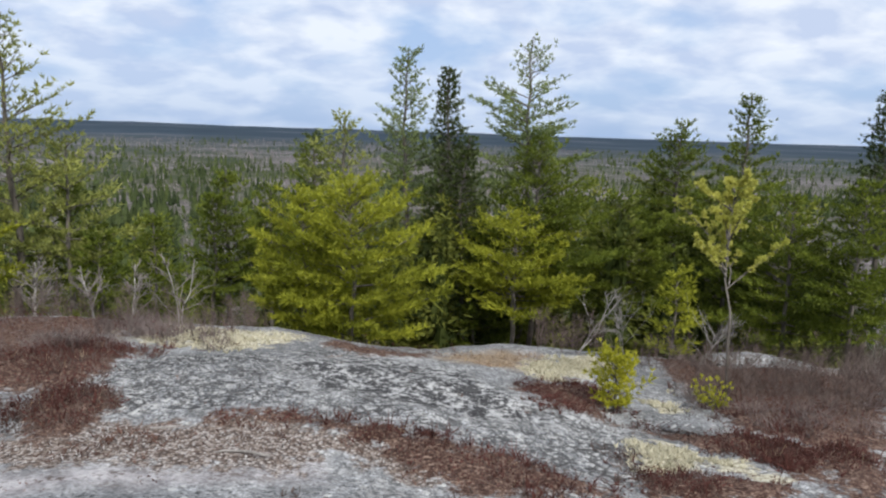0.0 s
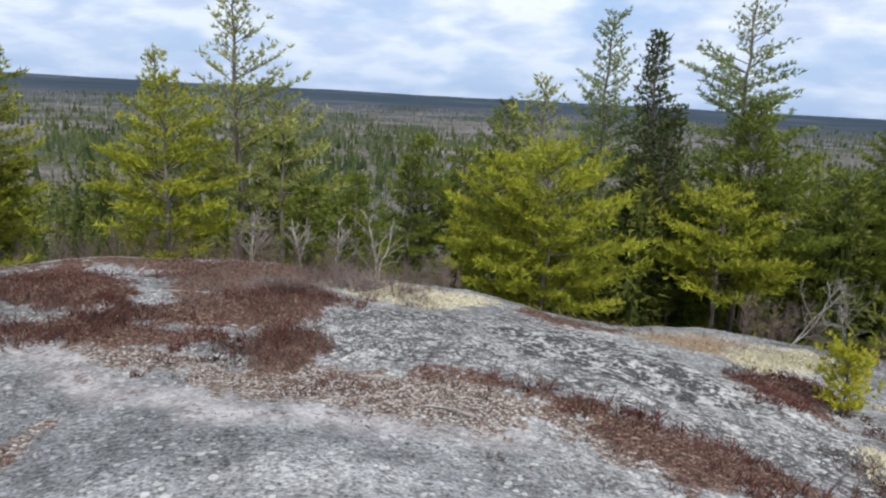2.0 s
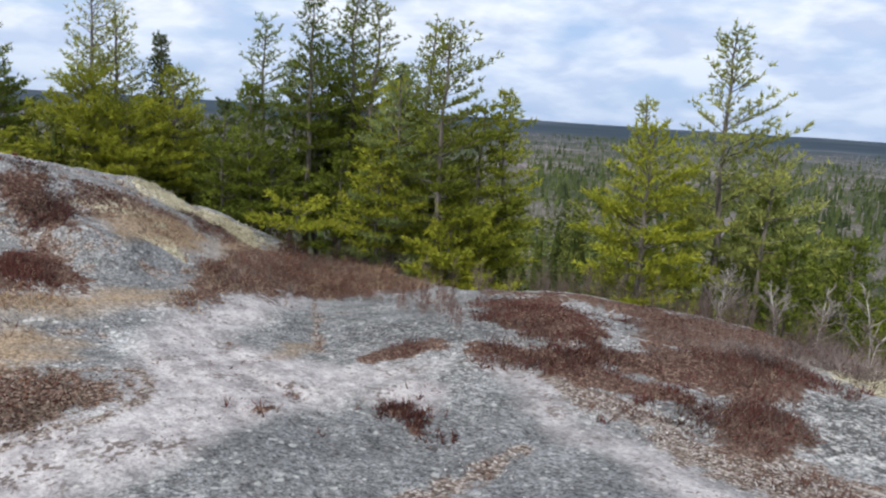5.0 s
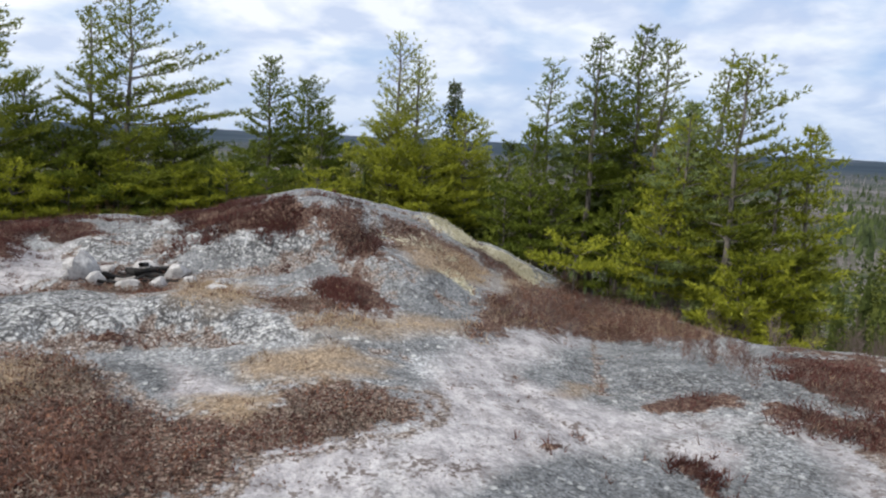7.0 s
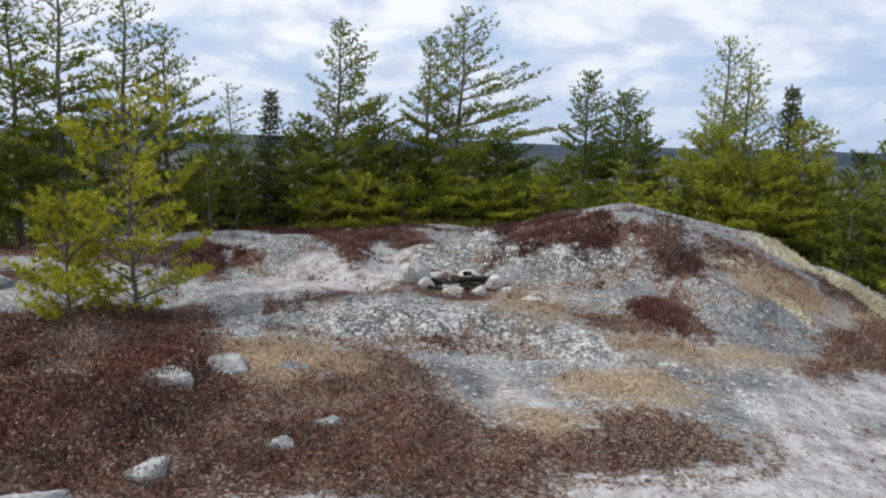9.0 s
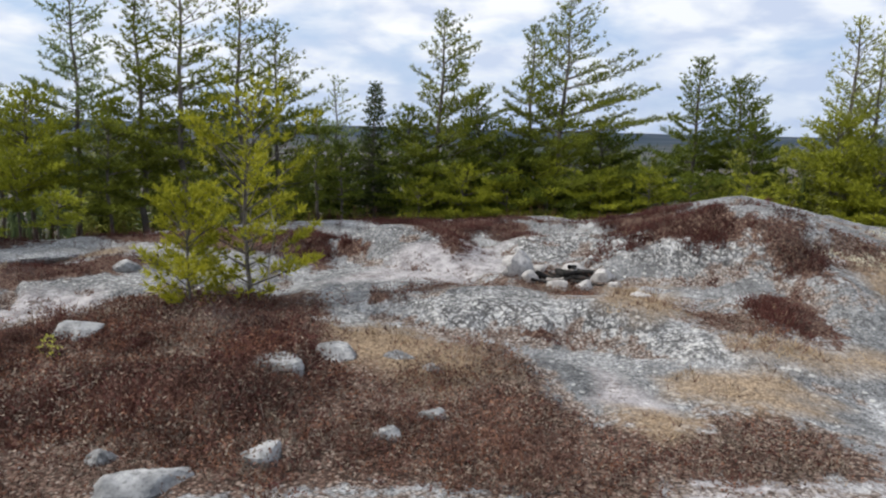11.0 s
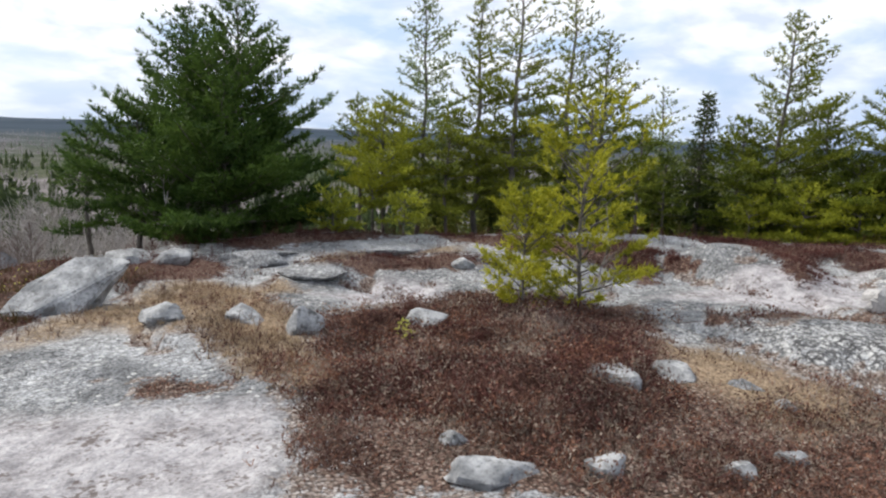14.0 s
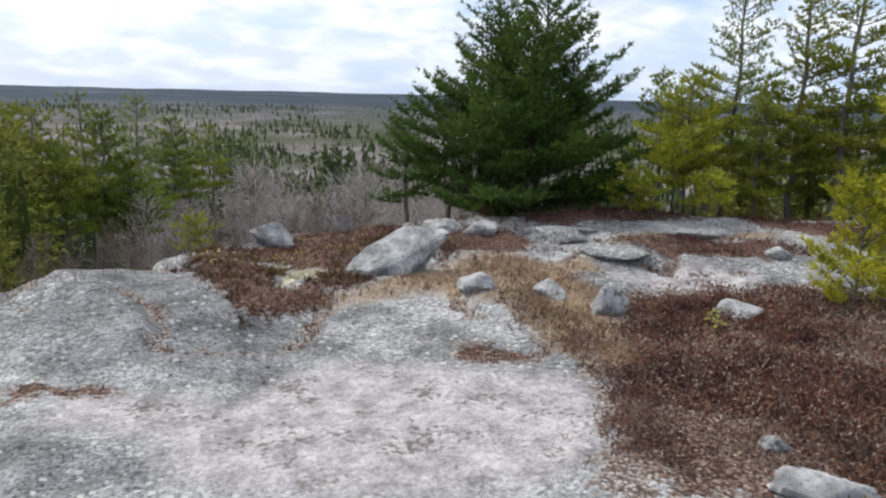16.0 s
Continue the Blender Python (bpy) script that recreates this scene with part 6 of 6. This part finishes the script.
def spire_template(rng, tiers):
    """A solid ragged conifer of unit height: skirts of uneven boughs, one over another, as triangles."""
    out, sides = [], 6 if tiers > 2 else 5
    slim, lift, power = rng.uniform(0.7, 1.35), rng.uniform(0.02, 0.30), rng.uniform(0.45, 1.1)
    for z in np.linspace(lift, 0.80, tiers):
        a = np.arange(sides) * 2 * np.pi / sides + rng.uniform(0, 6)
        rad = slim * (0.03 + 0.165 * (1 - z) ** power) * rng.uniform(0.35, 1.5, sides)
        rim = np.column_stack([np.cos(a) * rad, np.sin(a) * rad, z + rng.uniform(-0.09, 0.09, sides)])
        tip = np.array([rng.normal(0, 0.025), rng.normal(0, 0.025), min(1.0, z + 1.0 / tiers + 0.16)])
        for i in range(sides):
            out.append([rim[i], rim[(i + 1) % sides] * [0.8, 0.8, 1], tip])
    return np.array(out)


def wood(name, kind, spots, highs, detail, width, mat, label, seed, category="woods", sink=0.1, split=1, tiers=0):
    """Many trees as one mesh of blades: twelve templates, turned and sized, each tree of its own tone, solid cores
    coloured darker for inner shade.
    """
    rng = np.random.default_rng(seed)
    cores = [spire_template(rng, tiers) for _ in range(12)] if tiers else None
    made = [conifer_template(rng, detail, split) if kind == "conifer" else bare_template(rng, detail) for _ in range(12)]
    which, spin = rng.integers(0, 12, len(spots)), rng.uniform(0, 2 * np.pi, len(spots))
    tone = np.clip(rng.beta(1.4, 1.6, len(spots)) + 0.5 * fbm(spots[:, 0], spots[:, 1], 30, 2, seed), 0, 1)
    base = np.column_stack([spots, ground_height(spots[:, 0], spots[:, 1]) - sink])
    vs, tones = [], []
    for k, (at, way, ln) in enumerate(made):
        pick = which == k
        c, s, hi = np.cos(spin[pick]), np.sin(spin[pick]), highs[pick]
        slim = rng.uniform(0.65, 1.2, len(hi))[:, None, None]

        def turned(p):
            return np.stack([p[:, 0] * c[:, None] - p[:, 1] * s[:, None], p[:, 0] * s[:, None] + p[:, 1] * c[:, None], np.broadcast_to(p[:, 2], (len(hi), len(p)))], -1)

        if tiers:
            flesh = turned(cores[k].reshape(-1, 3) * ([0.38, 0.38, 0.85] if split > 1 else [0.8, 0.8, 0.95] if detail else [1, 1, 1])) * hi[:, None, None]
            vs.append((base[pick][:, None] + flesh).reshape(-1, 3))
            # Cores inside the boughs are toned down to stand for the crown's inner shade.
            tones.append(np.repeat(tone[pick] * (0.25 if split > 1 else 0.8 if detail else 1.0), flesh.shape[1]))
            if not detail:
                continue
        a3 = base[pick][:, None] + turned(at) * hi[:, None, None]
        w3 = turned(way)
        fat = width * (0.5 + ln / ln.max()) if kind == "conifer" else np.r_[width * 1.2, np.full(len(at) - 1, width)]
        rs = np.random.default_rng(seed + k)
        d = unit(w3 + (0.18 if kind == "conifer" else 0.22) * rs.normal(size=w3.shape))
        d[:, 0] = w3[:, 0] if kind == "bare" else d[:, 0]
        side = unit(np.cross(d, rs.normal(size=d.shape))) * (fat[None, :, None] * hi[:, None, None] / 2)
        far = d * ln[None, :, None] * hi[:, None, None] * (slim if kind == "conifer" else 1.0)
        tip = a3 + far
        if kind == "conifer" and split > 1:
            vs.append(np.stack([a3 - side, a3 + side, tip], 2).reshape(-1, 3))
        elif kind == "conifer":
            mid = a3 + far * 0.45
            vs.append(np.stack([a3, mid + side, tip, a3, tip, mid - side], 2).reshape(-1, 3))
        else:
            vs.append(np.stack([a3 - side, a3 + side, tip], 2).reshape(-1, 3))
        tones.append(np.repeat(tone[pick], len(vs[-1]) // max(len(hi), 1)))
    v, tones = np.concatenate(vs), np.concatenate(tones)
    ob = piece(name, v, np.arange(len(v)).reshape(-1, 3), mat)
    ob.data.color_attributes.new("tone", "FLOAT_COLOR", "POINT").data.foreach_set("color", np.repeat(tones, 4).astype(np.float32))
    tagged(ob, label, category, kind="stuff")


def polar_xy(az, r):
    return -np.sin(np.radians(az)) * r, np.cos(np.radians(az)) * r


def under_line(rng, x, y, r, lo, hi, least, most):
    """Heights that bring the tops between two slopes, in degrees down from a standing eye."""
    top = 1.6 - r * np.tan(np.radians(rng.uniform(lo, hi, len(r))))
    return np.clip(top - ground_height(x, y), least, most)


def woods():
    rng = np.random.default_rng(31)
    # nearer and farther bands: trees, boughs on a conifer, twigs on a bare tree, their widths, conifers' share
    bands = ((18, 60, 420, 90, 64, 0.018, 0.008, 0.50, 4), (60, 160, 2500, 24, 40, 0.06, 0.014, 0.52, 5), (160, 420, 8500, 0, 12, 0.10, 0.04, 0.53, 4), (420, 1500, 17000, 0, 5, 0.18, 0.09, 0.56, 2))
    for k, (near, far, n, boughs, twigs, wide, thin, share, tiers) in enumerate(bands):
        az = rng.uniform(-42, 192, n)
        r = np.exp(rng.uniform(math.log(near), math.log(far), n))
        x, y = polar_xy(az, r)
        # stands reach as far in depth as they look wide
        mix = fbm(az, 18 * np.log(r), 4.5, 3, 71) + 0.17 * rng.normal(size=n)
        con = mix > np.quantile(mix, 1 - share)
        highs = rng.uniform(3.5, 7.0, n) + np.clip((r - 60) / 60, 0, 4) * rng.uniform(0.3, 1.0, n)
        highs = np.where(r < 60, np.minimum(highs, under_line(rng, x, y, r, 4.5, 11.5, 0.9, 9)), highs)
        place = np.column_stack([x, y])
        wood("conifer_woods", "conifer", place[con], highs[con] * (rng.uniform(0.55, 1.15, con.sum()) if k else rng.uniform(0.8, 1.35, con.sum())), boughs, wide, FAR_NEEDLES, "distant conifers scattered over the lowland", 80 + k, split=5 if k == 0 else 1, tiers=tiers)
        wood("bare_woods", "bare", place[~con], highs[~con] * 0.72, twigs, thin, FAR_TWIGS, "distant leafless grey woodland", 90 + k)
    # the trees that close the gaps behind the hilltop's pines
    for lo, hi, n, inner, outer, up, down, seed in ((64, 132, 95, 1.6, 8.0, -0.6, 4.5, 41), (-30, 4, 72, 2.0, 9.0, 1.0, 8.0, 42), (4, 62, 66, 4.0, 16.0, 4.5, 11.0, 43), (178, 196, 40, 1.6, 9.0, -1.0, 4.0, 44)):
        x, y = polar_spots(rng, n, lo, hi, inner, outer)
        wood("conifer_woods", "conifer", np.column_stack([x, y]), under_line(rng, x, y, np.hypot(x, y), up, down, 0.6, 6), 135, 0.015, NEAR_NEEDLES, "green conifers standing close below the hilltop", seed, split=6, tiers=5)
    # the brush south of the rock, and the conifers beyond it
    az, r = rng.uniform(141, 172, 130), rng.uniform(11.5, 32, 130)
    x, y = polar_xy(az, r)
    wood("bare_woods", "bare", np.column_stack([x, y]), under_line(rng, x, y, r, 2.0, 10.0, 0.8, 6), 360, 0.0045, PALE_TWIG, "leafless pale grey brush below the hilltop", 99)
    az, r = rng.uniform(138, 186, 120), rng.uniform(26, 75, 120)
    x, y = polar_xy(az, r)
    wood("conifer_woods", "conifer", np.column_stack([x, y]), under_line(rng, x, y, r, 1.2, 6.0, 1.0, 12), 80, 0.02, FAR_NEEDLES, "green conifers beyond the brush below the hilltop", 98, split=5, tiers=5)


PALE_TWIG = leafy("pale_grey_twigs", (0.17, 0.155, 0.145), (0.46, 0.425, 0.405), 0.9, 0.1)
FAR_TWIGS = leafy("distant_bare_twigs", (0.23, 0.205, 0.215), (0.45, 0.40, 0.415), 0.9, 0.2, "tone", (0.14, 0.126, 0.127), (0.34, 0.305, 0.315))
# The tone's dark end gives the conifers' cores their painted shade.
NEAR_NEEDLES = leafy("shaded_conifer_needles", (0.035, 0.055, 0.014), (0.16, 0.19, 0.04), 0.7, 0.2, "tone", (0.030, 0.05, 0.018), (0.27, 0.28, 0.05))
woods()


# ---- thickets along the brow ----
def thicket(n, lo, hi, inner, outer, high, mat, label, seed):
    """Small leafless shrubs, each many-stemmed, along the brow."""
    rng = np.random.default_rng(seed)
    x, y = polar_spots(rng, n, lo, hi, inner, outer)
    keep = fbm(x, y, 1.3, 3, seed) > -0.2
    spots = np.column_stack([x, y])[keep]
    wood("shrub_thicket", "bare", spots, high * rng.uniform(0.5, 1.3, len(spots)), 44, 0.011, mat, label, seed, "shrub", 0.02)


thicket(420, -36, -8, -0.6, 2.6, 0.45, PURPLE, "leafless purple-grey shrubs crowding the hill's brow", 61)
thicket(320, -36, -20, -2.6, -0.2, 0.34, PURPLE, "leafless brown shrubs beside the rock", 62)
thicket(420, 14, 66, 0.0, 2.4, 0.34, PURPLE, "leafless purple-grey shrubs below the rock's edge", 63)
thicket(330, 50, 63, -2.4, 1.5, 0.24, SHEEP, "reddish brown low shrubs at the rock's foot", 64)
thicket(600, 92, 150, -1.2, 2.2, 0.20, HEATH, "dark red-brown heath along the trees' feet", 65)
thicket(420, 155, 188, -0.4, 2.6, 0.42, PURPLE, "leafless brown shrubs below the rock's edge", 66)
